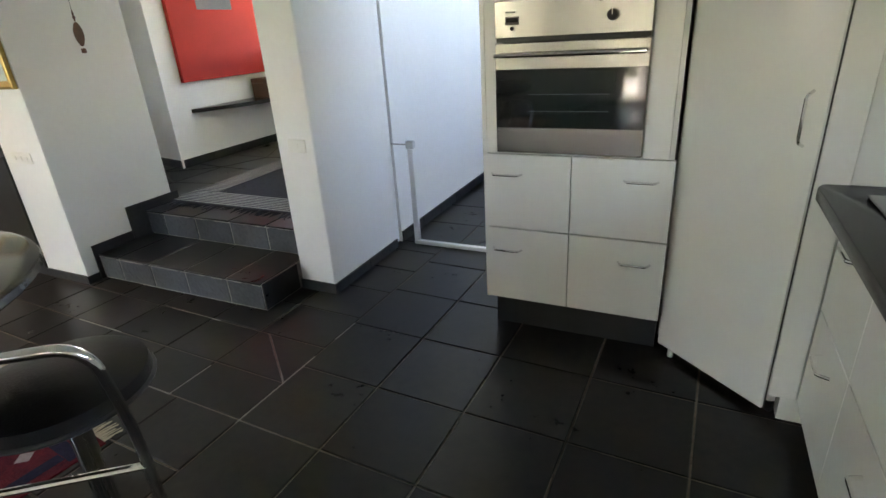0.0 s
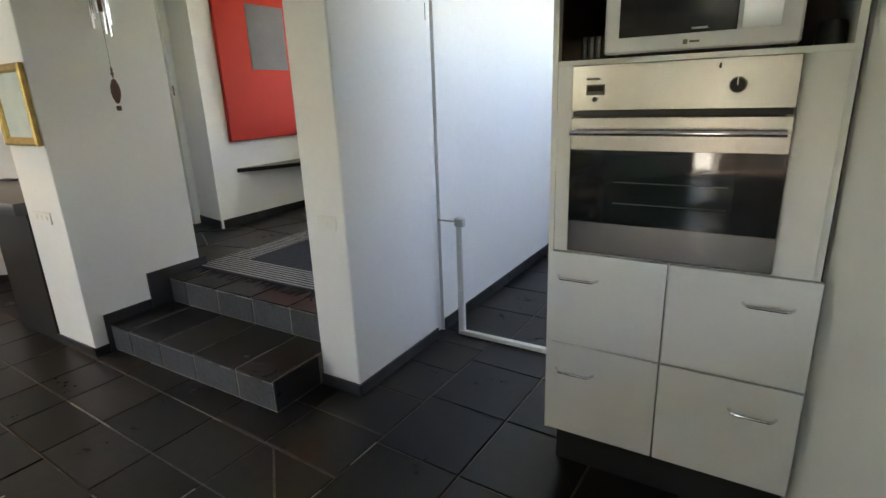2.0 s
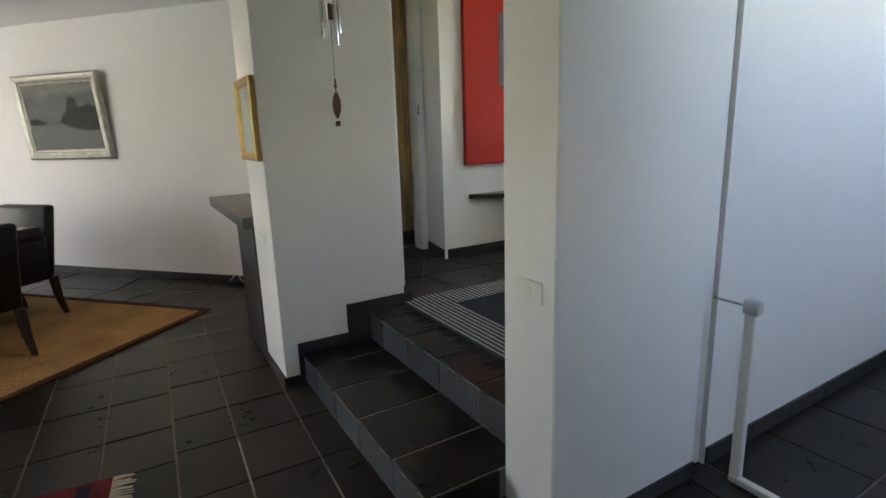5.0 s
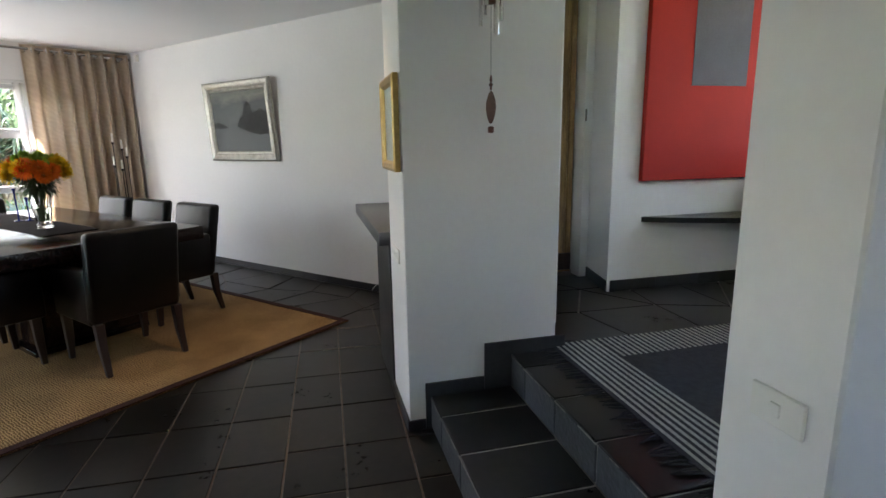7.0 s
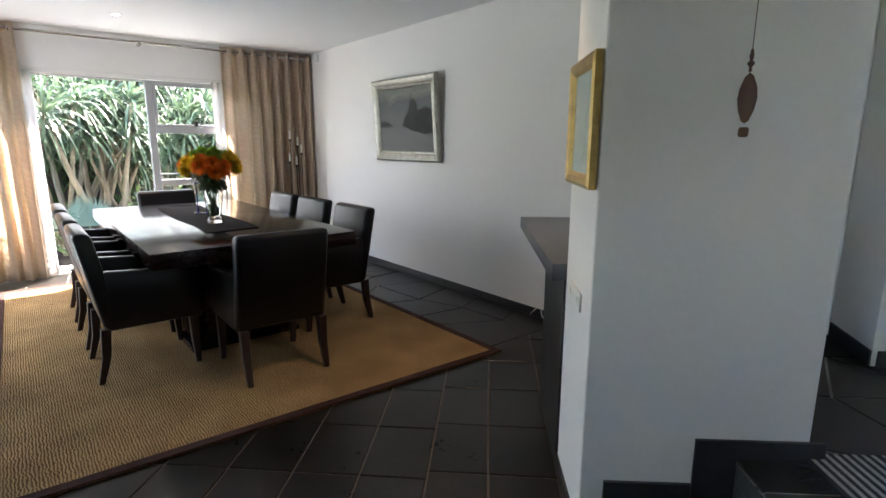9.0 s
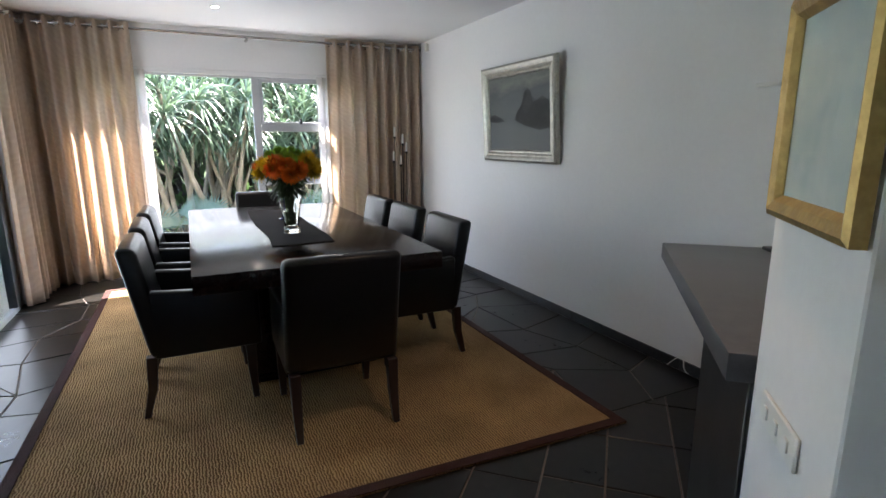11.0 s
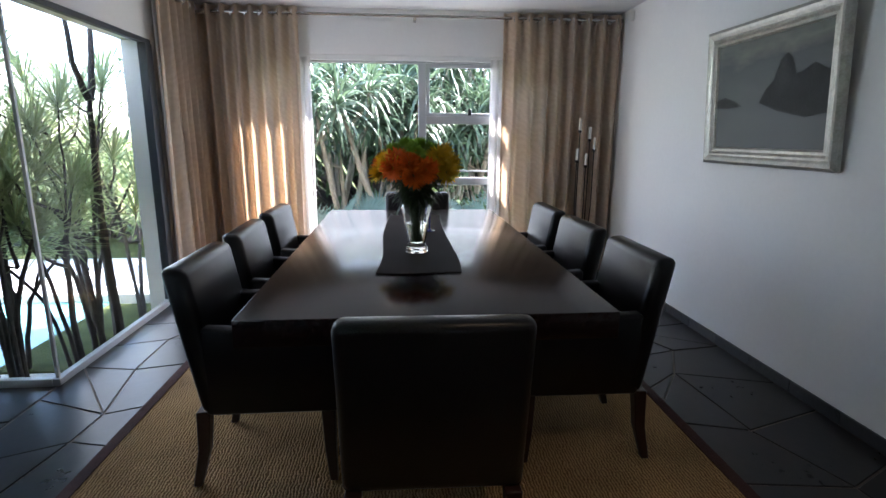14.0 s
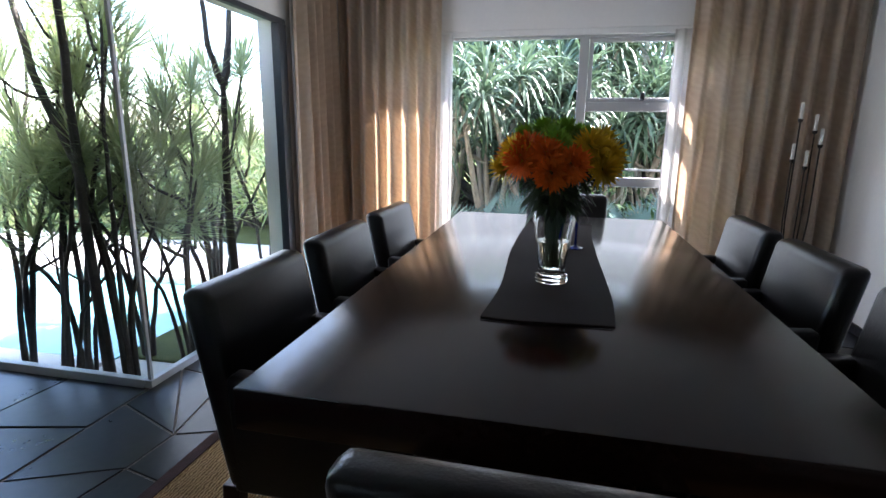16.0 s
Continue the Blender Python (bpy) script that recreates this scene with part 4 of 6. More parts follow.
CUR = "floor-length beige patterned curtain with metal eyelets"
curtain("curtain", at_d(-6.80, 4.14, 0.015, 90), 1.08, 2.375, 8, 0.042, M["curtain"], CUR + ", drawn to the window's edge", 2)
curtain("curtain", at_d(-6.80, 1.50, 0.015, 90), 0.84, 2.385, 7, 0.045, M["curtain"], CUR + ", glowing with sunlight", 3)
curtain("curtain", at_d(-6.76, 1.47, 0.015, 0), 0.62, 2.385, 5, 0.045, M["curtain"], CUR + " beside the corner glass", 4)
curtain("lining_curtain", at_d(-6.41, 1.42, 0.02, 0), 0.25, 2.34, 3, 0.018, M["sheer"], "thin white lining curtain beside the corner glass", 5, rings=False)
curtain("lining_curtain", at_d(-6.86, 2.26, 0.02, 90), 0.16, 1.98, 2, 0.02, M["sheer"], "thin white lining curtain at the window's edge", 6, rings=False)
curtain("lining_curtain", at_d(-6.86, 4.04, 0.02, 90), 0.14, 1.98, 2, 0.02, M["sheer"], "thin white lining curtain at the window's edge", 7, rings=False)


def rod(m, L, label):
    r = thing("curtain_rod", m, label, "curtain rod")
    part("pole", tube(bmesh.new(), [(0, 0, 0), (L, 0, 0)], 0.0125, 12), M["steel"], r)
    for x in (0.0, L):
        part("finial", lathe(bmesh.new(), [(0, -0.02), (0.018, -0.012), (0.02, 0), (0.018, 0.012), (0, 0.02)], 14, Matrix.Translation((x, 0, 0)) @ pose(0, 0, 0, 0, 90, 0)), M["steel"], r)
    for x in (0.12, L / 2, L - 0.12):
        part("bracket", nbox(x - 0.012, x + 0.012, -0.012, 0.10, -0.035, -0.012, 0.002), M["steel"], r)


rod(at_d(-6.80, 1.48, 2.345, 90), 3.74, "thin brushed steel curtain rod above the window")
rod(at_d(-6.86, 1.47, 2.345, 0) @ pose(0, 0, 0, 0, 0, 0), 1.0, "thin brushed steel curtain rod beside the corner glass")


# ---- pictures ----
def painted(name, build):
    m = bpy.data.materials.new(name)
    m.use_nodes = True
    b = m.node_tree.nodes["Principled BSDF"]
    b.inputs["Roughness"].default_value = 0.45
    build(m.node_tree, b)
    return m


def seascape(t, b):
    """A dim sea and sky in grey-greens, lighter towards the horizon."""
    N, L = t.nodes, t.links
    tc, mp, ns, rp, sp = N.new("ShaderNodeTexCoord"), N.new("ShaderNodeMapping"), N.new("ShaderNodeTexNoise"), N.new("ShaderNodeValToRGB"), N.new("ShaderNodeSeparateXYZ")
    mp.inputs["Scale"].default_value = (2.2, 1, 6.0)
    L.new(tc.outputs["Object"], mp.inputs[0])
    L.new(mp.outputs[0], ns.inputs["Vector"])
    ns.inputs["Scale"].default_value, ns.inputs["Detail"].default_value = 1.6, 6
    L.new(tc.outputs["Object"], sp.inputs[0])
    ad, ml = N.new("ShaderNodeMath"), N.new("ShaderNodeMath")
    ml.operation, ml.inputs[1].default_value = "MULTIPLY", 0.35
    L.new(ns.outputs[0], ml.inputs[0])
    L.new(sp.outputs["Z"], ad.inputs[0])
    L.new(ml.outputs[0], ad.inputs[1])
    L.new(ad.outputs[0], rp.inputs[0])
    e = rp.color_ramp.elements
    e[0].position, e[0].color = 0.10, (0.050, 0.062, 0.058, 1)
    e[1].position, e[1].color = 0.95, (0.020, 0.024, 0.018, 1)
    for p, c in ((0.34, (0.032, 0.042, 0.040, 1)), (0.46, (0.125, 0.132, 0.105, 1)), (0.56, (0.055, 0.066, 0.055, 1)), (0.70, (0.098, 0.098, 0.068, 1))):
        k = e.new(p)
        k.color = c
    L.new(rp.outputs[0], b.inputs["Base Color"])


M["seascape"] = painted("oil_seascape", seascape)
M["rock_paint"] = mat("dark_rock_paint", (0.020, 0.023, 0.021), rough=0.5, var=0.4, scale=14, fine=80, bump=0.1)
M["silver_frame"] = mat("worn_silver_frame", (0.52, 0.51, 0.45), rough=0.35, metal=0.75, second=(0.30, 0.29, 0.25), scale=20, fine=90, bump=0.1)
M["gold_frame"] = mat("antique_gold_frame", (0.52, 0.36, 0.12), rough=0.4, metal=0.6, second=(0.30, 0.19, 0.06), scale=25, fine=90, bump=0.15)
M["red_paint"] = mat("matte_red_canvas", (0.42, 0.03, 0.02), rough=0.75, var=0.1, scale=4, fine=160, bump=0.15, spec=0.2)
M["grey_paint"] = mat("matte_grey_canvas", (0.13, 0.12, 0.13), rough=0.75, var=0.15, scale=5, fine=160, bump=0.15, spec=0.2)
M["print"] = mat("pale_print", (0.38, 0.46, 0.48), rough=0.6, second=(0.62, 0.64, 0.60), scale=5, fine=30, bump=0.0)


def mitred(parent, w, h, profile, material, label=""):
    """A picture frame of four mitred bars; local x across, z up, -y out of the wall. profile: (in from the edge, out)."""
    for k in range(4):
        bm = bmesh.new()
        l, o = (w, h) if k % 2 == 0 else (h, w)
        ends = []
        for s in (-1, 1):
            ends.append([bm.verts.new((s * (l / 2 - d), -out, -o / 2 + d)) for d, out in profile])
        n = len(profile)
        for i in range(n):
            bm.faces.new((ends[0][i], ends[0][(i + 1) % n], ends[1][(i + 1) % n], ends[1][i]))
        bm.faces.new(ends[0])
        bm.faces.new(ends[1][::-1])
        bm.transform(pose(0, 0, 0, 0, 90 * k, 0))
        part("frame_bar", bm, material, parent, label, smooth=False)


def sea_painting():
    p = thing("framed_painting", at_d(-4.715, 5.238, 1.160, 0) @ pose(0, 0, 0, 3.6) @ pose(0, 0, 0.398), "dark seascape oil painting in a wide worn silver frame", "painting")
    mitred(p, 1.075, 0.797, [(0, 0.004), (0, 0.03), (0.018, 0.042), (0.035, 0.036), (0.05, 0.028), (0.062, 0.03), (0.075, 0.02), (0.09, 0.022), (0.10, 0.012), (0.10, 0.004)], M["silver_frame"])
    part("canvas", nbox(-0.447, 0.447, -0.012, -0.002, -0.306, 0.306), M["seascape"], p, smooth=False).location = (0, 0, 0)
    top = [(-0.05, -0.05), (0.0, 0.02), (0.06, 0.06), (0.10, 0.16), (0.15, 0.19), (0.19, 0.16), (0.22, 0.08), (0.28, 0.09), (0.34, 0.12), (0.42, 0.08), (0.447, 0.08), (0.447, -0.12), (0.3, -0.14), (0.1, -0.10)]
    bm = bmesh.new()
    bm.faces.new([bm.verts.new((x, -0.0135, z)) for x, z in top])
    bmesh.ops.solidify(bm, geom=bm.faces[:], thickness=0.001)
    part("painted_rock", bm, M["rock_paint"], p, smooth=False)
    bm = bmesh.new()
    bm.faces.new([bm.verts.new((x, -0.0135, z)) for x, z in ((-0.447, -0.02), (-0.36, 0.0), (-0.25, -0.035), (-0.2, -0.06), (-0.33, -0.07), (-0.447, -0.06))])
    bmesh.ops.solidify(bm, geom=bm.faces[:], thickness=0.001)
    part("painted_shore", bm, M["rock_paint"], p, smooth=False)


sea_painting()


def pier_picture():
    p = thing("framed_picture", pose(-3.565, 1.720, 1.404), "small pale print in a gold frame on the pier", "picture")
    mitred(p, 0.375, 0.405, [(0, 0.003), (0, 0.026), (0.012, 0.032), (0.03, 0.026), (0.042, 0.014), (0.042, 0.003)], M["gold_frame"])
    part("print", nbox(-0.15, 0.15, -0.012, -0.003, -0.165, 0.165), M["print"], p, smooth=False)
    g = part("glass", nbox(-0.15, 0.15, -0.0155, -0.0135, -0.165, 0.165), M["pane"], p, smooth=False)
    g.visible_shadow = False


pier_picture()


def red_canvas():
    p = thing("red_canvas", pose(-4.148, 3.91, 1.055, 0, 0, 90), "large red abstract canvas with a grey square in the hall", "painting")
    part("canvas", nbox(-0.512, 0.512, -0.045, -0.002, 0.0, 1.36, 0.004), M["red_paint"], p)
    part("grey_square", nbox(-0.198, 0.215, -0.0475, -0.0445, 0.59, 1.12, 0.001), M["grey_paint"], p)


red_canvas()


# ---- hall ----
def hall_things():
    s = thing("wall_shelf", pose(0, 0, 0), "thin black curved shelf fixed to the hall wall", "shelf")
    pts = [(-4.148, 3.44)]
    for k in range(13):
        a = k / 12
        pts.append((-4.148 + 0.34 * math.sin(a * math.pi / 2), 3.44 + 1.17 * a ** 1.25))
    pts += [(-4.148, 4.615)]
    part("board", prism(pts, 0.785, 0.82, 0.003), M["granite"], s)
    b = thing("wooden_box", pose(-4.02, 4.34, 0.82), "dark brown wooden box on the black shelf", "box")
    part("body", nbox(-0.10, 0.12, -0.13, 0.12, 0.0, 0.14, 0.004), M["chest_wood"], b)
    part("lid", nbox(-0.104, 0.124, -0.134, 0.124, 0.142, 0.185, 0.006), M["chest_wood"], b)
    r = thing("woven_rug", pose(0, 0, 0), "dark grey woven rug with white stripes on the hall floor", "rug")
    z = HALL + 0.001
    part("weave", nbox(-3.40, -1.965, 2.435, 3.95, z, z + 0.008, 0.002), M["grey_rug"], r)
    bm = bmesh.new()
    for k in range(8):
        y = 2.455 + 0.030 * k
        box(bm, -3.395, -1.97, y, y + 0.013, z + 0.0078, z + 0.0095)
    for k in range(42):
        y = 2.70 + 0.030 * k
        box(bm, -3.395, -3.17, y, y + 0.013, z + 0.0078, z + 0.0095)
    part("white_stripe", bm, M["rug_white"], r, "white woven stripes", smooth=False)
    rng = random.Random(4)
    bm = bmesh.new()
    for k in range(80):
        x = -3.395 + 1.44 * k / 80 + rng.uniform(-0.004, 0.004)
        y = 2.435
        l = rng.uniform(0.05, 0.10)
        dx = rng.uniform(-0.03, 0.03)
        tube(bm, [(x, y + 0.004, z + 0.005), (x + dx * 0.4, y - l * 0.5, z + 0.006), (x + dx, y - l, z + 0.003)], [0.0035, 0.004, 0.002], 5)
    tagged(part("fringe", bm, M["grey_rug"], r, "knotted dark fringe"), kind="stuff")
    d = thing("door_1", pose(0, 0, 0), "rustic golden-brown plank door in a pale grey frame", "door", kind="structure")
    rng = random.Random(9)
    y = 2.52
    while y < 3.20:
        w = rng.uniform(0.06, 0.11)
        part("plank", nbox(-4.72 - rng.uniform(0, 0.012), -4.685, y, min(y + w - 0.004, 3.222), HALL + 0.012, 2.35, 0.005), M["plank"], d)
        y += w
    part("cross_rail", nbox(-4.685, -4.672, 2.54, 3.218, HALL + 0.03, HALL + 0.16, 0.004), M["leg_wood"], d)
    part("door_frame", nbox(-4.68, -4.555, 3.225, 3.288, HALL, 2.45, 0.004), M["white_frame"], d)
    part("door_frame", nbox(-4.68, -4.555, 2.50, 3.288, 2.452, 2.52, 0.004), M["white_frame"], d)
    part("hinge", nbox(-4.562, -4.547, 3.230, 3.242, 1.45, 1.53, 0.002), M["steel"], d)
    w = thing("window_3", pose(0, 4.70, 0), "bright white-framed hall window", "window", kind="structure")
    framed(w, -4.12, -2.5, 1.25, 2.35, 0.05, 0.06, M["white_frame"])
    pane(w, -4.07, -2.55, 1.30, 2.30)


M["chest_wood"] = mat("brown_chest_wood", (0.10, 0.045, 0.025), rough=0.5, var=0.35, scale=6, fine=60, stretch=(1, 8, 8), bump=0.2)
M["grey_rug"] = mat("charcoal_wool", (0.055, 0.055, 0.062), rough=0.95, second=(0.03, 0.03, 0.034), scale=30, fine=160, bump=0.7, spec=0.1)
M["rug_white"] = mat("off_white_wool", (0.42, 0.40, 0.37), rough=0.95, second=(0.25, 0.24, 0.22), scale=50, fine=200, bump=0.6, spec=0.1)
M["plank"] = mat("rustic_plank", (0.46, 0.28, 0.11), rough=0.6, second=(0.10, 0.05, 0.02), scale=5, fine=50, stretch=(6, 6, 0.8), bump=0.4, per_piece=0.3)
hall_things()


def gate():
    g = thing("safety_gate", pose(-1.63, 2.935, 0), "white metal stair-gate frame standing open in the passage", "gate")
    W = M["white_frame"]
    part("bottom_bar", nbox(-0.02, 0.80, -0.016, 0.016, 0.002, 0.030, 0.004), W, g)
    for x in (0.0, 0.785):
        part("post", nbox(x - 0.02, x + 0.02, -0.014, 0.014, 0.030, 0.665, 0.005), W, g)
        part("clamp", nbox(x - 0.028, x + 0.028, -0.02, 0.02, 0.665, 0.715, 0.006), M["silver"], g, "grey plastic clamp")
        s = -1 if x == 0 else 1
        part("screw", tube(bmesh.new(), [(x + s * 0.028, 0, 0.69), (x + s * (0.142 if s < 0 else 0.04), 0, 0.69)], 0.005, 8), M["steel"], g)
    j = thing("door_2", pose(0, 0, 0), "empty cream-painted door frame at the passage", "door frame", kind="structure")
    part("jamb", nbox(-1.95, -1.772, 2.847, 2.933, 0.0, 2.6, 0.012, 3), M["white_frame"], j)
    part("strike_plate", nbox(-1.7725, -1.770, 2.87, 2.885, 1.75, 1.83), M["steel"], j)


gate()


def switch(m, w, h, rockers, label):
    s = thing("light_switch", m, label, "switch")
    part("plate", nbox(-w / 2, w / 2, -0.009, -0.001, -h / 2, h / 2, 0.003), M["switch"], s)
    for k in range(rockers):
        x = (k - (rockers - 1) / 2) * 0.06
        part("rocker", nbox(x - 0.011, x + 0.011, -0.013, -0.008, -0.013, 0.013, 0.002), M["switch"], s)


switch(pose(-1.850, 2.125, 0.850), 0.112, 0.068, 1, "white plastic light switch on the pier")
switch(pose(-3.60, 1.722, 0.806), 0.20, 0.068, 3, "white plastic switch plate with three rockers on the pier")


def chime():
    c = thing("wind_chime", pose(-3.30, 2.092, 0), "hanging wind chime with steel tubes and a brown wooden sail", "wind chime")
    B = M["chime_wood"]
    part("cord", tube(bmesh.new(), [(0, 0, 1.40), (0, 0, 2.412)], 0.0012, 6), M["black_plastic"], c)
    part("hook", tube(bmesh.new(), [(-0.07, 0, 2.30), (-0.03, 0, 2.31), (0, 0, 2.30)], 0.003, 6), M["steel"], c)
    part("top_disc", lathe(bmesh.new(), [(0, 2.12), (0.05, 2.12), (0.052, 2.126), (0.05, 2.132), (0, 2.132)], 24), B, c)
    for k, (L, r) in enumerate(((0.36, 0.042), (0.30, 0.042), (0.34, 0.042), (0.27, 0.042), (0.32, 0.042), (0.25, 0.042))):
        a = 2 * math.pi * k / 6 + 0.3
        x, y = r * math.cos(a), r * math.sin(a)
        part("chime_tube", tube(bmesh.new(), [(x, y, 2.10), (x, y, 2.10 - L)], 0.0075, 10), M["chrome"], c, "polished steel tube")
        part("tube_cord", tube(bmesh.new(), [(x, y, 2.10), (x * 0.9, y * 0.9, 2.125)], 0.001, 5), M["black_plastic"], c)
    part("striker", lathe(bmesh.new(), [(0, 1.86), (0.018, 1.865), (0.02, 1.93), (0.0, 1.935)], 14), B, c)
    part("spindle", lathe(bmesh.new(), [(0, 1.530), (0.004, 1.532), (0.004, 1.545), (0.009, 1.55), (0.009, 1.556), (0.004, 1.56), (0.006, 1.572), (0.003, 1.59), (0, 1.592)], 12), B, c)
    sail = lathe(bmesh.new(), [(0, 0.0), (0.012, 0.006), (0.026, 0.035), (0.032, 0.065), (0.028, 0.095), (0.014, 0.125), (0, 0.135)], 20, pose(0, 0, 1.395, 0, 0, 0))
    for v in sail.verts:
        v.co.y *= 0.18
    sail.transform(pose(0, 0, 0, 0, 0, 22))
    part("sail", sail, B, c, "flat oval brown wooden sail")
    part("weight", nbox(-0.011, 0.011, -0.011, 0.011, 1.358, 1.385, 0.004), B, c)


M["chime_wood"] = mat("dark_red_wood", (0.10, 0.035, 0.022), rough=0.5, var=0.3, scale=12, fine=60, bump=0.1)
chime()


# ---- on the table ----
def runner():
    r = thing("table_runner", at_d(0, 0, 0.763), "dark brown woven table runner lying along the table", "table runner")
    nx, ny = 40, 6
    pts, fs = [], []
    for i in range(nx + 1):
        s = i / nx
        u = -3.965 - 1.605 * s
        for j in range(ny + 1):
            q = j / ny
            v = 3.092 + 0.03 * s + 0.352 * q + 0.004 * math.sin(11 * s + q) + (0.012 * math.sin(7 * s) if j in (0, ny) else 0)
            pts.append((u + 0.008 * math.sin(5 * q), v, 0.004 + 0.0012 * math.sin(9 * s * 3 + 4 * q)))
    W = ny + 1
    n = len(pts)
    pts += [(x, y, 0.0) for x, y, z in pts]
    for i in range(nx):
        for j in range(ny):
            a = i * W + j
            fs += [(a, a + 1, a + W + 1, a + W), (n + a + W, n + a + W + 1, n + a + 1, n + a)]
    for i in range(nx):
        for a in (i * W, i * W + ny):
            fs.append((a, a + W, n + a + W, n + a))
    for j in range(ny):
        for a in (j, nx * W + j):
            fs.append((a, a + 1, n + a + 1, n + a))
    me = bpy.data.meshes.new("cloth")
    me.from_pydata(pts, [], fs)
    me.materials.append(M["runner"])
    new("cloth", me).parent = r
    for u0, s in ((-3.958, 0.0), (-5.562, 1.0)):
        pts = [(u0 + 0.008 * math.sin(5 * q), 3.094 + 0.03 * s + 0.348 * q, 0.0052) for q in [k / 10 for k in range(11)]]
        part("hem", tube(bmesh.new(), pts, 0.0028, 6), M["runner"], r)


M["runner"] = mat("dark_runner_cloth", (0.028, 0.020, 0.018), rough=0.9, second=(0.016, 0.012, 0.011), scale=20, fine=260, bump=0.6, spec=0.15, dist=0.003)
runner()


def leaf_strip(V, F, base, way, up, length, width, droop, n=4, fold=0.0, tip=0.05):
    """One tapering leaf blade as a strip; it droops towards its tip."""
    side = way.cross(up)
    if side.length < 1e-4:
        side = way.orthogonal()
    side.normalize()
    p, d = Vector(base), Vector(way).normalized()
    k0 = len(V)
    for i in range(n + 1):
        s = i / n
        w = width * (0.55 + 0.9 * s if s < 0.35 else 0.87 * (1 - (s - 0.35) / 0.65) ** 0.8 + tip) * 0.5
        V.append(tuple(p - side * w))
        V.append(tuple(p + side * w))
        d = (d + Vector((0, 0, -droop / n))).normalized()
        p = p + d * (length / n)
    for i in range(n):
        a = k0 + 2 * i
        F.append((a, a + 1, a + 3, a + 2))


def mesh_part(name, V, F, material, parent, label="", smooth=True):
    me = bpy.data.meshes.new(name)
    me.from_pydata(V, [], F)
    if smooth:
        me.polygons.foreach_set("use_smooth", [True] * len(me.polygons))
    me.materials.append(material)
    ob = new(name, me)
    ob.parent = parent
    return tagged(ob, label)


def sphere_dirs(n, seed=0, low=-1.0):
    rng = random.Random(seed)
    out = []
    for k in range(n):
        z = low + (1 - low) * (k + 0.5) / n
        a = 2.39996 * k + rng.uniform(-0.2, 0.2)
        r = math.sqrt(max(0, 1 - z * z))
        out.append(Vector((r * math.cos(a), r * math.sin(a), z)))
    return out


def vase_of_flowers():
    c = thing("glass_vase", at_d(-4.376, 3.275, 0.7675), "clear glass vase with water on a thick round foot", "vase")
    outer = [(0.0, 0.0), (0.052, 0.0), (0.056, 0.006), (0.054, 0.022), (0.044, 0.03), (0.046, 0.06), (0.058, 0.14), (0.072, 0.22), (0.082, 0.285)]
    inner = [(0.079, 0.285), (0.069, 0.22), (0.055, 0.14), (0.042, 0.065), (0.036, 0.045), (0.0, 0.042)]
    part("glass_body", lathe(bmesh.new(), outer + inner, 32), M["glass"], c)
    part("water", lathe(bmesh.new(), [(0, 0.044), (0.035, 0.047), (0.0415, 0.066), (0.0545, 0.14), (0.0, 0.1405)], 24), M["water_glass"], c)
    f = thing("flower_bouquet", at_d(-4.376, 3.275, 0.815), "round bouquet of orange, yellow and green chrysanthemums", "flowers")
    rng = random.Random(12)
    heads = []
    for k in range(30):
        d = sphere_dirs(30, 3, 0.02)[k]
        p = Vector((d.x * 0.165, d.y * 0.165, 0.325 + 0.125 * d.z + rng.uniform(-0.012, 0.012)))
        ang = (math.degrees(math.atan2(d.y, d.x)) + 360) % 360
        if d.z > 0.70:
            mname = "bloom_green"
        elif 25 < ang < 195:
            mname = "bloom_yellow"
        elif rng.random() < 0.14:
            mname = "bloom_yellow"
        else:
            mname = "bloom_orange"
        heads.append((p, d, mname))
    stems = bmesh.new()
    for p, d, mname in heads:
        b = Vector((rng.uniform(-0.018, 0.018), rng.uniform(-0.018, 0.018), 0.002))
        w = Vector((d.x * 0.045, d.y * 0.045, 0.22))
        tube(stems, [b, b * 0.5 + w * 0.5, w, p], 0.0026, 5)
    part("stem", stems, M["stem"], f, "green stems")
    shapes = {}
    for mname in ("bloom_green", "bloom_yellow", "bloom_orange"):
        V, F = [], []
        for k, d in enumerate(sphere_dirs(120, 7, -0.45)):
            r0 = 0.014
            L = rng.uniform(0.042, 0.056) * (0.8 if mname == "bloom_green" else 1.0)
            leaf_strip(V, F, d * r0, d, Vector((0, 0, 1)) if abs(d.z) < 0.9 else Vector((1, 0, 0)), L, 0.017, rng.uniform(-0.5, 0.35), 3)
        me = bpy.data.meshes.new("bloom")
        me.from_pydata(V, [], F)
        me.polygons.foreach_set("use_smooth", [True] * len(me.polygons))
        me.materials.append(M[mname])
        shapes[mname] = me
    for p, d, mname in heads:
        o = new("bloom", shapes[mname])
        o.parent = f
        q = d.to_track_quat("Z", "Y").to_matrix().to_4x4()
        o.matrix_local = Matrix.Translation(p) @ q @ pose(0, 0, 0, 0, 0, rng.uniform(0, 360))
    V, F = [], []
    for k in range(330):
        a = rng.uniform(0, 2 * math.pi)
        z = rng.uniform(0.21, 0.34)
        r = rng.uniform(0.03, 0.08 + 0.6 * (z - 0.21))
        b = Vector((r * math.cos(a) * 0.8, r * math.sin(a) * 0.8, z))
        w = Vector((math.cos(a), math.sin(a), rng.uniform(-0.5, 0.4)))
        leaf_strip(V, F, b, w, Vector((0, 0, 1)), rng.uniform(0.05, 0.10), rng.uniform(0.015, 0.03), rng.uniform(0.4, 1.6), 4)
    tagged(mesh_part("foliage", V, F, M["leaf_dark"], f, "dark green drooping leaves"), kind="stuff")


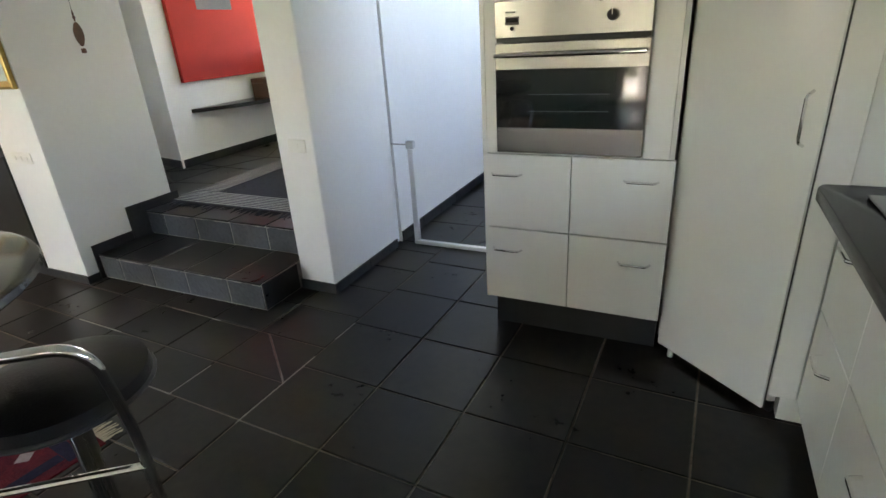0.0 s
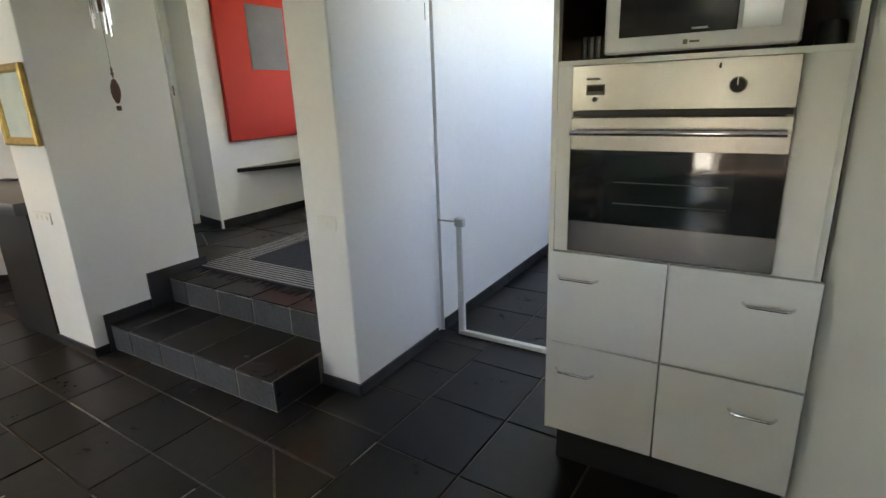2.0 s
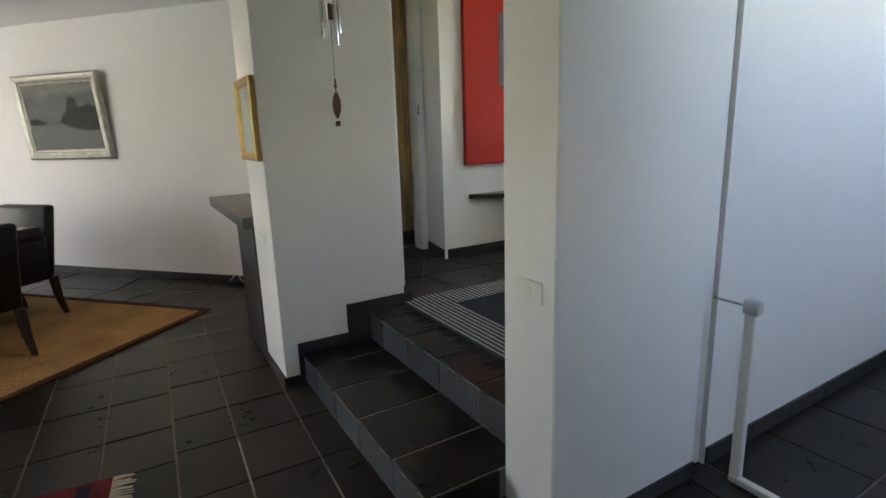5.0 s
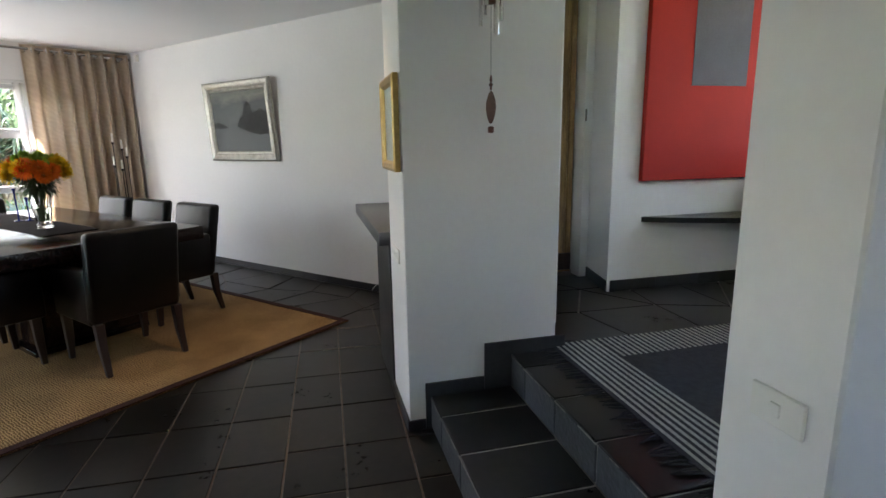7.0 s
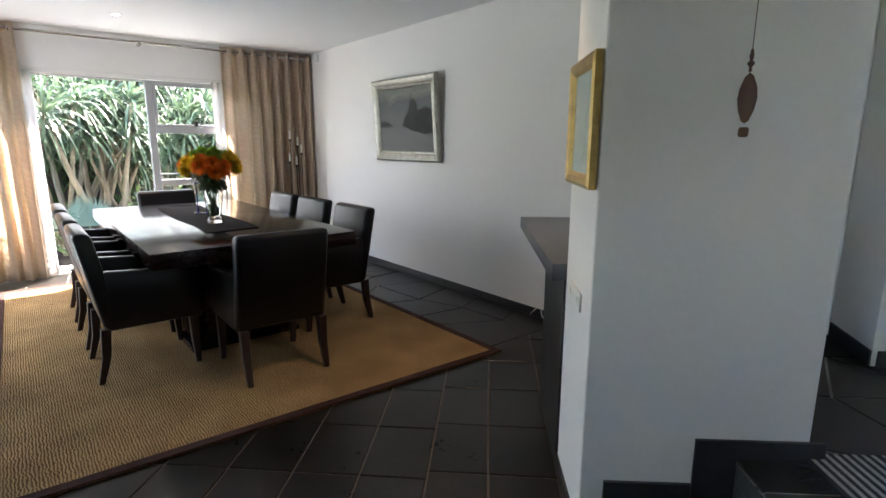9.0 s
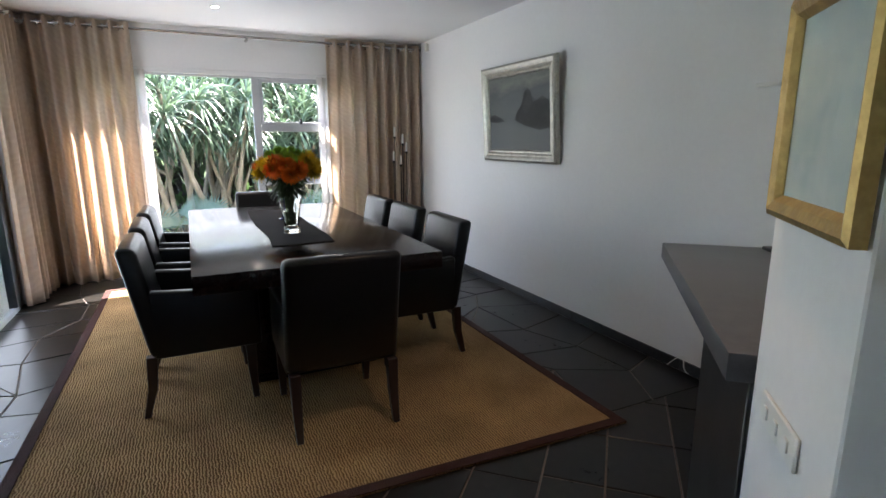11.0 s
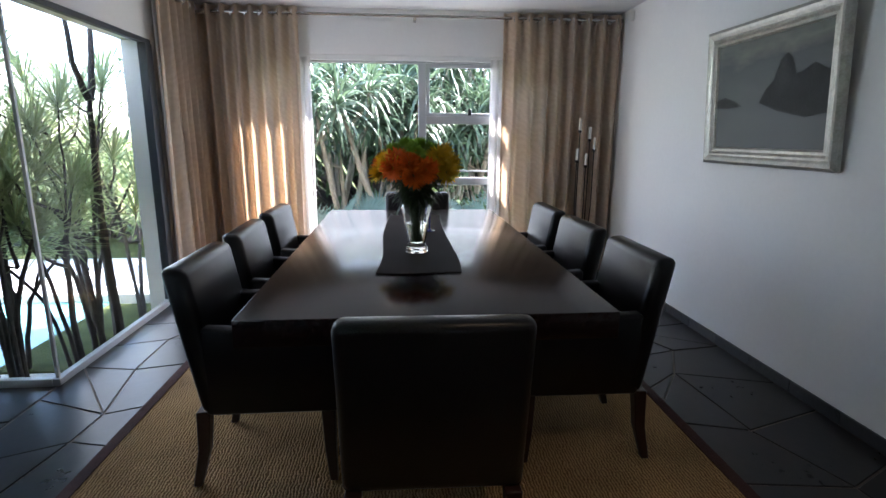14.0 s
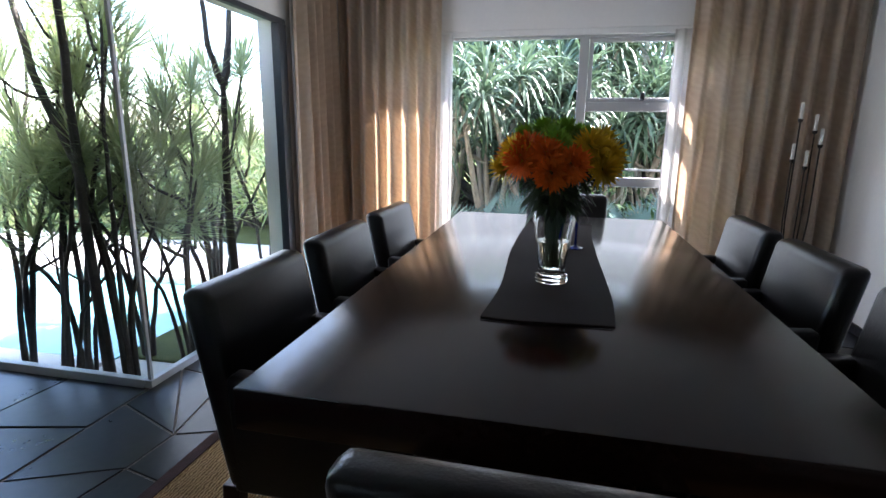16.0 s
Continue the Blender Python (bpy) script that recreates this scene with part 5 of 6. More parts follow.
M["glass"] = glass_mat("clear_glass", (0.97, 0.99, 0.97))
M["water_glass"] = glass_mat("vase_water", (0.93, 0.97, 0.90), 0.0, 1.33)
M["stem"] = mat("green_stem", (0.07, 0.12, 0.03), rough=0.5, var=0.3, bump=0.0)
M["leaf_dark"] = mat("dark_green_leaf", (0.035, 0.065, 0.018), rough=0.5, var=0.35, scale=20, bump=0.1)
for n_, c_ in (("bloom_green", (0.22, 0.38, 0.03)), ("bloom_yellow", (0.75, 0.48, 0.012)), ("bloom_orange", (0.80, 0.17, 0.014))):
    M[n_] = mat(n_, c_, rough=0.7, var=0.18, scale=40, fine=200, bump=0.0, spec=0.2, per_piece=0.12)
vase_of_flowers()


def blue_candlesticks():
    for u, v, h in ((-4.98, 3.315, 0.235), (-4.93, 3.370, 0.165)):
        c = thing("candlestick", at_d(u, v, 0.7675), "slender cobalt blue glass candlestick on the runner", "candlestick", "blue candlesticks")
        part("base", lathe(bmesh.new(), [(0, 0), (0.032, 0), (0.034, 0.004), (0.012, 0.010), (0.006, 0.016), (0, 0.017)], 20), M["blue_glass"], c)
        bm = bmesh.new()
        tube(bm, [(0, 0, 0.014), (0.004, 0, h * 0.4), (-0.004, 0, h * 0.8), (0, 0, h)], [0.006, 0.005, 0.006, 0.009], 8)
        part("stem", bm, M["blue_glass"], c)
        part("cup", lathe(bmesh.new(), [(0, h - 0.004), (0.012, h), (0.015, h + 0.018), (0.012, h + 0.018), (0.009, h + 0.004), (0, h + 0.003)], 16), M["blue_glass"], c)


M["blue_glass"] = mat("cobalt_blue_glass", (0.012, 0.018, 0.12), rough=0.08, var=0.2, bump=0.0, spec=0.6)
blue_candlesticks()


def floor_candelabra():
    c = thing("floor_candelabra", at_d(-6.60, 4.89, 0.0), "tall iron floor candle holder with five white candles", "candle holder")
    part("base", lathe(bmesh.new(), [(0, 0), (0.13, 0), (0.135, 0.008), (0.02, 0.018), (0, 0.02)], 24), M["iron"], c)
    for x, z in ((-0.065, 1.475), (0.03, 1.40), (0.075, 1.31), (-0.08, 1.21), (0.005, 1.165)):
        zt = z - 0.10
        r = part("rod", tube(bmesh.new(), [(x * 0.25, 0, 0.012), (x * 0.7, 0, 0.35), (x, 0, 0.7), (x, 0, zt - 0.02)], 0.0055, 8), M["iron"], c)
        part("cup", lathe(bmesh.new(), [(0, zt - 0.025), (0.012, zt - 0.022), (0.017, zt), (0, zt + 0.001)], 14, Matrix.Translation((x, 0, 0))), M["iron"], r)
        part("candle", lathe(bmesh.new(), [(0, zt + 0.001), (0.011, zt + 0.001), (0.011, z), (0.008, z + 0.004), (0, z + 0.003)], 14, Matrix.Translation((x, 0, 0))), M["wax"], r, "white wax candle")
    c.matrix_world = at_d(-6.60, 4.89, 0.0, 90)


M["iron"] = mat("dark_iron", (0.03, 0.025, 0.022), rough=0.5, metal=0.6, var=0.3, bump=0.15)
M["wax"] = mat("white_wax", (0.80, 0.77, 0.70), rough=0.5, var=0.03, bump=0.0)
floor_candelabra()


def small_fixtures():
    d = thing("downlight", at_d(-5.94, 3.03, CEIL), "small recessed white ceiling downlight", "downlight")
    part("ring", lathe(bmesh.new(), [(0.030, -0.001), (0.046, -0.001), (0.046, -0.004), (0.040, -0.009), (0.031, -0.006), (0.030, -0.001)], 28), M["white_frame"], d)
    part("lamp", lathe(bmesh.new(), [(0, -0.001), (0.030, -0.001), (0.029, -0.004), (0, -0.005)], 24), M["lamp_glow"], d)
    s = thing("motion_sensor", at_d(-6.60, 5.20, 2.335), "small white alarm sensor high in the corner", "sensor")
    part("housing", nbox(-0.025, 0.025, 0.0, 0.043, -0.03, 0.05, 0.008, 3), M["switch"], s)
    b = thing("wall_bracket", at_d(-2.63, 5.243, 1.60), "small white bracket on the wall above the counter", "bracket")
    part("arm", nbox(-0.06, 0.06, -0.03, -0.002, -0.009, 0.009, 0.003), M["switch"], b)
    k = thing("remote_control", pose(-5.02, 2.10, 0.875, 0, 0, 12), "small black remote control on the stone counter", "remote")
    part("body", nbox(-0.07, 0.07, -0.022, 0.022, 0.0, 0.016, 0.005, 2), M["black_plastic"], k)
    for x in (-0.04, -0.015, 0.01):
        part("button", nbox(x, x + 0.012, -0.012, 0.012, 0.0155, 0.018, 0.001), M["display"], k)
    w = thing("telephone_cable", pose(0, 0, 0), "loose white cable at the skirting", "cable")
    pts = [Vector((*duv(-3.05 + 0.16 * s, 5.222 - 0.02 * math.sin(s * 9)), 0.012 + 0.075 * math.sin(s * 3.0) ** 2)) for s in (k / 14 for k in range(15))]
    part("cord", tube(bmesh.new(), pts, 0.0035, 6), M["switch"], w)
    n = thing("jar", pose(-0.095, 2.30, 1.468), "dark round jar in the kitchen niche", "jar")
    part("body", lathe(bmesh.new(), [(0, 0), (0.035, 0), (0.038, 0.01), (0.036, 0.06), (0.03, 0.07), (0, 0.07)], 18), M["black_plastic"], n)
    for x in (-0.745, -0.722, -0.70):
        n = thing("glass_tumbler", pose(x, 2.22, 1.468), "small glass tumbler in the kitchen niche", "glass", "tumblers in the niche")
        part("wall", lathe(bmesh.new(), [(0, 0), (0.0095, 0), (0.0105, 0.075), (0.0095, 0.075), (0.0085, 0.006), (0, 0.006)], 14), M["glass"], n)


def glow_mat(name, color, strength):
    m = bpy.data.materials.new(name)
    m.use_nodes = True
    b = m.node_tree.nodes["Principled BSDF"]
    b.inputs["Base Color"].default_value = rgba(color)
    b.inputs["Emission Color"].default_value = rgba(color)
    b.inputs["Emission Strength"].default_value = strength
    return m


M["lamp_glow"] = glow_mat("warm_lamp", (1.0, 0.86, 0.66), 6.0)
small_fixtures()


# ---- breakfast corner at the start ----
def breakfast_corner():
    t = thing("bar_table", pose(-1.72, 0.15, 0.0), "round dark granite bar table on a black pedestal", "table")
    part("tabletop", lathe(bmesh.new(), [(0, 0.880), (0.53, 0.880), (0.56, 0.892), (0.57, 0.902), (0.565, 0.915), (0.55, 0.921), (0, 0.921)], 72), M["granite_brown"], t)
    part("column", lathe(bmesh.new(), [(0, 0.03), (0.16, 0.03), (0.15, 0.1), (0.15, 0.7), (0.25, 0.88), (0, 0.88)], 28), M["black_plastic"], t)
    part("foot", lathe(bmesh.new(), [(0, 0.011), (0.30, 0.011), (0.31, 0.02), (0.16, 0.045), (0, 0.045)], 36), M["black_plastic"], t)
    c = thing("bar_stool", pose(-1.19, 0.37, 0.0, 0, 0, 37), "chrome tube bar stool with a round black seat and arched back", "stool")
    arch = rounded([(-0.22, -0.02, 0.012), (-0.20, 0.02, 0.60), (-0.19, -0.02, 0.845), (0.19, -0.02, 0.845), (0.20, 0.02, 0.60), (0.23, -0.02, 0.012)], 0.075, 6)
    part("back_arch", tube(bmesh.new(), arch, 0.0125, 12), M["chrome"], c)
    part("column", lathe(bmesh.new(), [(0, 0.03), (0.028, 0.03), (0.026, 0.60), (0, 0.605)], 18, Matrix.Translation((0, 0.18, 0))), M["chrome"], c)
    part("base", lathe(bmesh.new(), [(0, 0.002), (0.20, 0.002), (0.205, 0.01), (0.05, 0.03), (0, 0.032)], 32, Matrix.Translation((0, 0.18, 0))), M["chrome"], c)
    for s in (-1, 1):
        part("side_rail", tube(bmesh.new(), [(s * 0.20, 0.02, 0.60), (s * 0.10, 0.16, 0.605)], 0.009, 8), M["chrome"], c)
    part("cross_rail", tube(bmesh.new(), [(-0.205, 0.01, 0.50), (0.205, 0.01, 0.50)], 0.009, 8), M["chrome"], c)
    part("back_strut", tube(bmesh.new(), [(-0.07, -0.02, 0.845), (-0.05, 0.03, 0.63)], 0.007, 8), M["chrome"], c)
    part("seat", lathe(bmesh.new(), [(0, 0.605), (0.17, 0.605), (0.20, 0.63), (0.195, 0.66), (0.14, 0.672), (0, 0.675)], 40, Matrix.Translation((0, 0.18, 0))), M["leather"], c)
    part("seat_rim", tube(bmesh.new(), [(0.20 * math.cos(a), 0.18 + 0.20 * math.sin(a), 0.625) for a in (2 * math.pi * k / 32 for k in range(33))], 0.007, 8, caps=False), M["black_plastic"], c)
    r = thing("persian_rug", pose(-1.87, 0.81, 0.0, 0, 0, -6), "red patterned wool rug with cream fringe under the table", "rug")
    part("wool_field", nbox(-1.12, 0.0, -1.6, -0.0, 0.001, 0.009, 0.002), M["persian"], r)
    part("border", nbox(-1.10, -0.02, -0.12, -0.07, 0.0088, 0.0102), M["rug_navy"], r, "dark border stripe")
    part("border", nbox(-0.10, -0.05, -1.58, -0.122, 0.0088, 0.0102), M["rug_navy"], r, "dark border stripe")
    for k in range(9):
        part("motif", lathe(bmesh.new(), [(0, 0.0088), (0.035, 0.0088), (0.03, 0.0106), (0, 0.0106)], 4, Matrix.Translation((-0.2 - 0.1 * k, -0.045 if k % 2 else -0.19, 0))), M["rug_white"], r)
    rng = random.Random(3)
    bm = bmesh.new()
    for k in range(110):
        x = -1.115 + 1.11 * k / 110
        l = rng.uniform(0.06, 0.085)
        dx = rng.uniform(-0.014, 0.014)
        tube(bm, [(x, -0.004, 0.006), (x + dx * 0.5, l * 0.5, 0.007), (x + dx, l, 0.003)], [0.003, 0.003, 0.002], 5)
    tagged(part("fringe", bm, M["rug_cream"], r, "cream cotton fringe"), kind="stuff")


M["granite_brown"] = mat("polished_dark_granite", (0.055, 0.048, 0.042), rough=0.12, second=(0.02, 0.018, 0.016), scale=50, fine=250, bump=0.0)
M["persian"] = mat("red_wool_pile", (0.16, 0.018, 0.022), rough=0.95, second=(0.05, 0.008, 0.014), scale=16, fine=90, bump=0.6, spec=0.1)
M["rug_navy"] = mat("navy_wool", (0.02, 0.018, 0.035), rough=0.95, var=0.3, bump=0.5, spec=0.1)
M["rug_cream"] = mat("cream_cotton", (0.55, 0.48, 0.36), rough=0.9, var=0.15, bump=0.3, spec=0.1)
breakfast_corner()

# ---- garden ----
M["blade"] = leaf_mat("dracaena_leaf", (0.46, 0.50, 0.25), (0.20, 0.25, 0.11), 0.62)
M["strap"] = leaf_mat("aloe_strap_leaf", (0.14, 0.20, 0.12), (0.05, 0.09, 0.045), 0.30, 2.0)
M["bark"] = mat("grey_bark", (0.09, 0.075, 0.062), rough=0.85, second=(0.035, 0.028, 0.024), scale=9, fine=50, stretch=(1, 1, 3), bump=0.6)
M["pale_bark"] = mat("pale_bark", (0.36, 0.30, 0.22), rough=0.8, second=(0.18, 0.14, 0.10), scale=7, fine=40, bump=0.4)
M["dry_leaf"] = mat("dry_leaf", (0.32, 0.20, 0.10), rough=0.8, var=0.3, bump=0.0)
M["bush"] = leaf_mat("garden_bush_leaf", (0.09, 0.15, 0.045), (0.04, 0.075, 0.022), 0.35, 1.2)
# paler copy of the bush leaf: bright sunlit haze put into its colour
M["bright_bush"] = leaf_mat("sunlit_tint_bush_leaf", (0.26, 0.33, 0.10), (0.13, 0.19, 0.05), 0.5, 1.2)
M["soil"] = mat("dark_soil", (0.06, 0.045, 0.032), rough=0.95, var=0.4, scale=12, fine=60, bump=0.8)
M["pool"] = mat("pool_water", (0.10, 0.32, 0.32), rough=0.06, var=0.15, scale=2, bump=0.15, bump_scale=5, dist=0.02)


def gbox(name, u0, u1, v0, v1, z0, z1, material, label, cat):
    return setting(name, dbox(u0, u1, v0, v1, z0, z1, 0.006), material, label, cat)


gbox("terrace_1", -5.30, -4.70, -9.0, 0.42, -0.32, -0.25, M["paving"], "pale sunlit terrace paving beside the glass", "paving")
gbox("terrace_2", -8.6, -7.0, -9.0, 1.0, -0.32, -0.20, M["paving"], "pale sunlit paving beyond the pool", "paving")
gbox("lawn", -6.9, -5.402, 0.43, 1.155, -0.32, -0.26, M["grass"], "green lawn edge outside the glass", "grass")
# pale paving round the dracaena trunks, which also bounces light indoors
gbox("planting_bed", -5.40, -4.70, 0.43, 1.155, -0.32, -0.27, M["paving"], "pale paving under the glass corner", "gravel")
gbox("water", -7.0, -5.31, -4.5, 0.42, -0.33, -0.27, M["pool"], "turquoise swimming pool water", "pool")
gbox("planting_bed_2", -11.5, -7.16, 1.0, 7.0, -0.33, -0.06, M["soil"], "dark soil bed outside the window", "soil")


gbox("terrace_3", -7.0, -5.305, -9.0, -4.505, -0.32, -0.06, M["paving"], "pale sunlit paving beside the pool", "paving")


def rosette(V, F, p, way, n, length, width, droop, rng, spread=1.15, segs=4):
    """Leaves that radiate from a stem's tip."""
    q = Vector(way).normalized().to_track_quat("Z", "Y")
    for k in range(n):
        s = (k + 0.5) / n
        tilt = spread * (0.12 + 1.25 * s) + rng.uniform(-0.12, 0.12)
        a = 2.39996 * k + rng.uniform(-0.3, 0.3)
        d = q @ Vector((math.sin(tilt) * math.cos(a), math.sin(tilt) * math.sin(a), math.cos(tilt)))
        up = q @ Vector((0, 0, 1))
        leaf_strip(V, F, p + d * 0.012 - up * 0.10 * s, d, up, length * rng.uniform(0.7, 1.12), width * rng.uniform(0.8, 1.2), droop * rng.uniform(0.6, 1.4), segs)


def tree(name, base, stems, label, leaf, bark, n, length, width, droop, seed, spread=1.15, segs=4):
    """A leaning multi-stemmed tree: tapered trunk and limbs, a tuft of blades at each tip."""
    rng = random.Random(seed)
    t = thing(name, at_d(*base), label, "tree")
    trunk = bmesh.new()
    V, F, DV, DF = [], [], [], []
    for pts, r in stems:
        P = [Vector(p) for p in pts]
        fine = []
        for i in range(len(P) - 1):
            a, b = P[max(i - 1, 0)], P[min(i + 2, len(P) - 1)]
            for k in range(4):
                s = k / 4
                h = P[i].lerp(P[i + 1], s) + ((P[i] - a) - (b - P[i + 1])) * (s * (1 - s) * 0.25)
                fine.append(h + Vector((rng.uniform(-1, 1), rng.uniform(-1, 1), 0)) * 0.006)
        fine.append(P[-1])
        k = len(fine)
        tube(trunk, fine, [r * (1 - 0.62 * i / (k - 1)) for i in range(k)], 8)
        way = (fine[-1] - fine[-3]).normalized()
        if n:
            rosette(V, F, fine[-1], way, n, length, width, droop, rng, spread, segs)
    part("trunk", trunk, bark, t)
    if V:
        mesh_part("crown", V, F, leaf, t)
    return t


# dracaenas outside the glass corner: stems in dining-room axes from each base
rng = random.Random(21)
DRAC = [(-4.90, 0.58, 4), (-4.95, 0.95, 4), (-5.32, 1.05, 4), (-5.72, 0.98, 4), (-5.10, 0.50, 4), (-5.45, 0.62, 4), (-6.15, 0.72, 4), (-4.98, 0.20, 4), (-6.45, 0.95, 3)]
for k, (u, v, ns) in enumerate(DRAC):
    stems = []

    def inside(du, dv):
        """Keeps a stem's tip clear of both panes."""
        if u + du > -4.97:
            du = -4.97 - u - rng.uniform(0, 0.35)
        if v + dv > 1.0:
            dv = 1.0 - v - rng.uniform(0, 0.35)
        return du, dv

    for s in range(ns):
        a = 2 * math.pi * (s + rng.uniform(0, 0.8)) / ns
        lean = rng.uniform(0.25, 0.7)
        du, dv = inside(lean * math.cos(a) - 0.12, lean * math.sin(a) - 0.08)
        h = rng.uniform(0.55, 1.25) if s % 2 else rng.uniform(1.25, 1.95)
        r = rng.uniform(0.013, 0.023)
        bow = rng.uniform(0.3, 0.75)
        stems.append(([(0.03 * math.cos(a), 0.03 * math.sin(a), -0.02), (du * 0.35 * bow, dv * 0.35 * bow, h * 0.33), (du * bow, dv * bow, h * 0.66), (du, dv, h)], r))
        for q in (rng.uniform(0.35, 0.6), rng.uniform(0.65, 0.95)):
            bu, bv, bh = du * q * bow * 1.1, dv * q * bow * 1.1, h * q
            eu, ev = inside(bu + rng.uniform(-0.38, 0.30), bv + rng.uniform(-0.38, 0.30))
            up = rng.uniform(0.22, 0.5)
            stems.append(([(bu, bv, bh), (bu + (eu - bu) * 0.7, bv + (ev - bv) * 0.7, bh + up * 0.4), (eu, ev, bh + up)], r * 0.55))
    deep = [([(p[0], p[1], p[2] + (0.22 if p[2] > 0 else 0.0)) for p in pts], r) for pts, r in stems]
    tree("dracaena_tree", (u, v, -0.26, 0), deep, "multi-stemmed dracaena with spiky green tufts outside the glass", M["blade"], M["bark"], 64, 0.33, 0.0135, 0.06, 40 + k, spread=1.32)
# bare forked tree
tree("forked_tree", (-5.92, 1.02, -0.06, 0), [([(0, 0, -0.24), (0.02, -0.02, 0.8), (0.0, 0.0, 1.65)], 0.042), ([(0, 0, 1.62), (-0.10, 0.0, 1.9), (-0.24, -0.05, 2.6)], 0.03), ([(0, 0, 1.62), (0.10, -0.02, 1.85), (0.12, -0.05, 2.6)], 0.026)],
     "bare dark forked tree stem outside the glass", M["blade"], M["bark"], 0, 0.3, 0.02, 0.4, 77)
tree("forked_tree", (-4.95, 0.82, -0.06, 0), [([(0, 0, -0.24), (-0.05, -0.1, 0.8), (-0.02, -0.05, 1.7), (0.02, 0.0, 2.7)], 0.034), ([(-0.05, -0.08, 1.1), (-0.1, -0.35, 1.6), (-0.2, -0.6, 2.3)], 0.03)],
     "bare dark forked tree stem outside the glass", M["blade"], M["bark"], 0, 0.3, 0.02, 0.4, 78)

# tree aloes outside the window
def aloe(u, v, heads, low, high, reach, label, length, seed):
    """Leaning stems that fork near the top, each tip with a head of long arching leaves."""
    stems = []
    for s in range(heads):
        a = rng.uniform(0, 2 * math.pi)
        lean = rng.uniform(0.3, 1.0) * reach
        h = rng.uniform(low, high)
        du, dv = lean * math.cos(a), lean * math.sin(a)
        stems.append(([(0, 0, -0.02), (du * 0.45, dv * 0.45, h * 0.35), (du * 0.8, dv * 0.8, h * 0.72), (du, dv, h)], rng.uniform(0.03, 0.05)))
        b = a + rng.uniform(0.8, 2.4)
        stems.append(([(du * 0.8, dv * 0.8, h * 0.72), (du * 0.8 + 0.2 * math.cos(b), dv * 0.8 + 0.2 * math.sin(b), h * 0.80), (du * 0.8 + 0.34 * math.cos(b), dv * 0.8 + 0.34 * math.sin(b), h * 0.93)], 0.026))
    tree("tree_aloe", (u, v, -0.06, 0), stems, label, M["strap"], M["pale_bark"], 40, length, 0.040, 1.75, seed, spread=1.15, segs=6)


for k in range(11):
    aloe(-8.3 - 0.42 * (k % 3) - rng.uniform(0, 0.2), 1.5 + 3.7 * ((k * 0.381966) % 1.0), 3, 1.15, 2.15, 0.75, "pale-stemmed tree aloe with long arching grey-green leaves", 0.62, 90 + k)
for k in range(14):
    aloe(-9.8 - 0.4 * (k % 4), 0.4 + 6.2 * ((k * 0.381966) % 1.0), 4, 1.5, 3.3, 0.9, "tall tree aloe with long arching grey-green leaves", 0.68, 190 + k)


def fan_palm(u, v, seed):
    t = thing("fan_palm", at_d(u, v, -0.06), "low blue-green fan palm outside the window", "palm")
    r = random.Random(seed)
    V, F = [], []
    st = bmesh.new()
    for k in range(7):
        a = r.uniform(0, 6.28)
        d = Vector((math.cos(a), math.sin(a), r.uniform(0.5, 1.5))).normalized()
        tip = d * r.uniform(0.4, 0.75)
        tube(st, [(0, 0, -0.01), tuple(tip)], 0.008, 5)
        q = d.to_track_quat("Z", "Y")
        for j in range(22):
            b = -1.5 + 3.0 * j / 21
            w = q @ Vector((math.sin(b), 0.15, math.cos(b)))
            leaf_strip(V, F, tip, w, q @ Vector((0, 1, 0)), 0.36, 0.03, 0.2, 3)
    part("stalk", st, M["stem"], t)
    mesh_part("fronds", V, F, M["fan"], t)


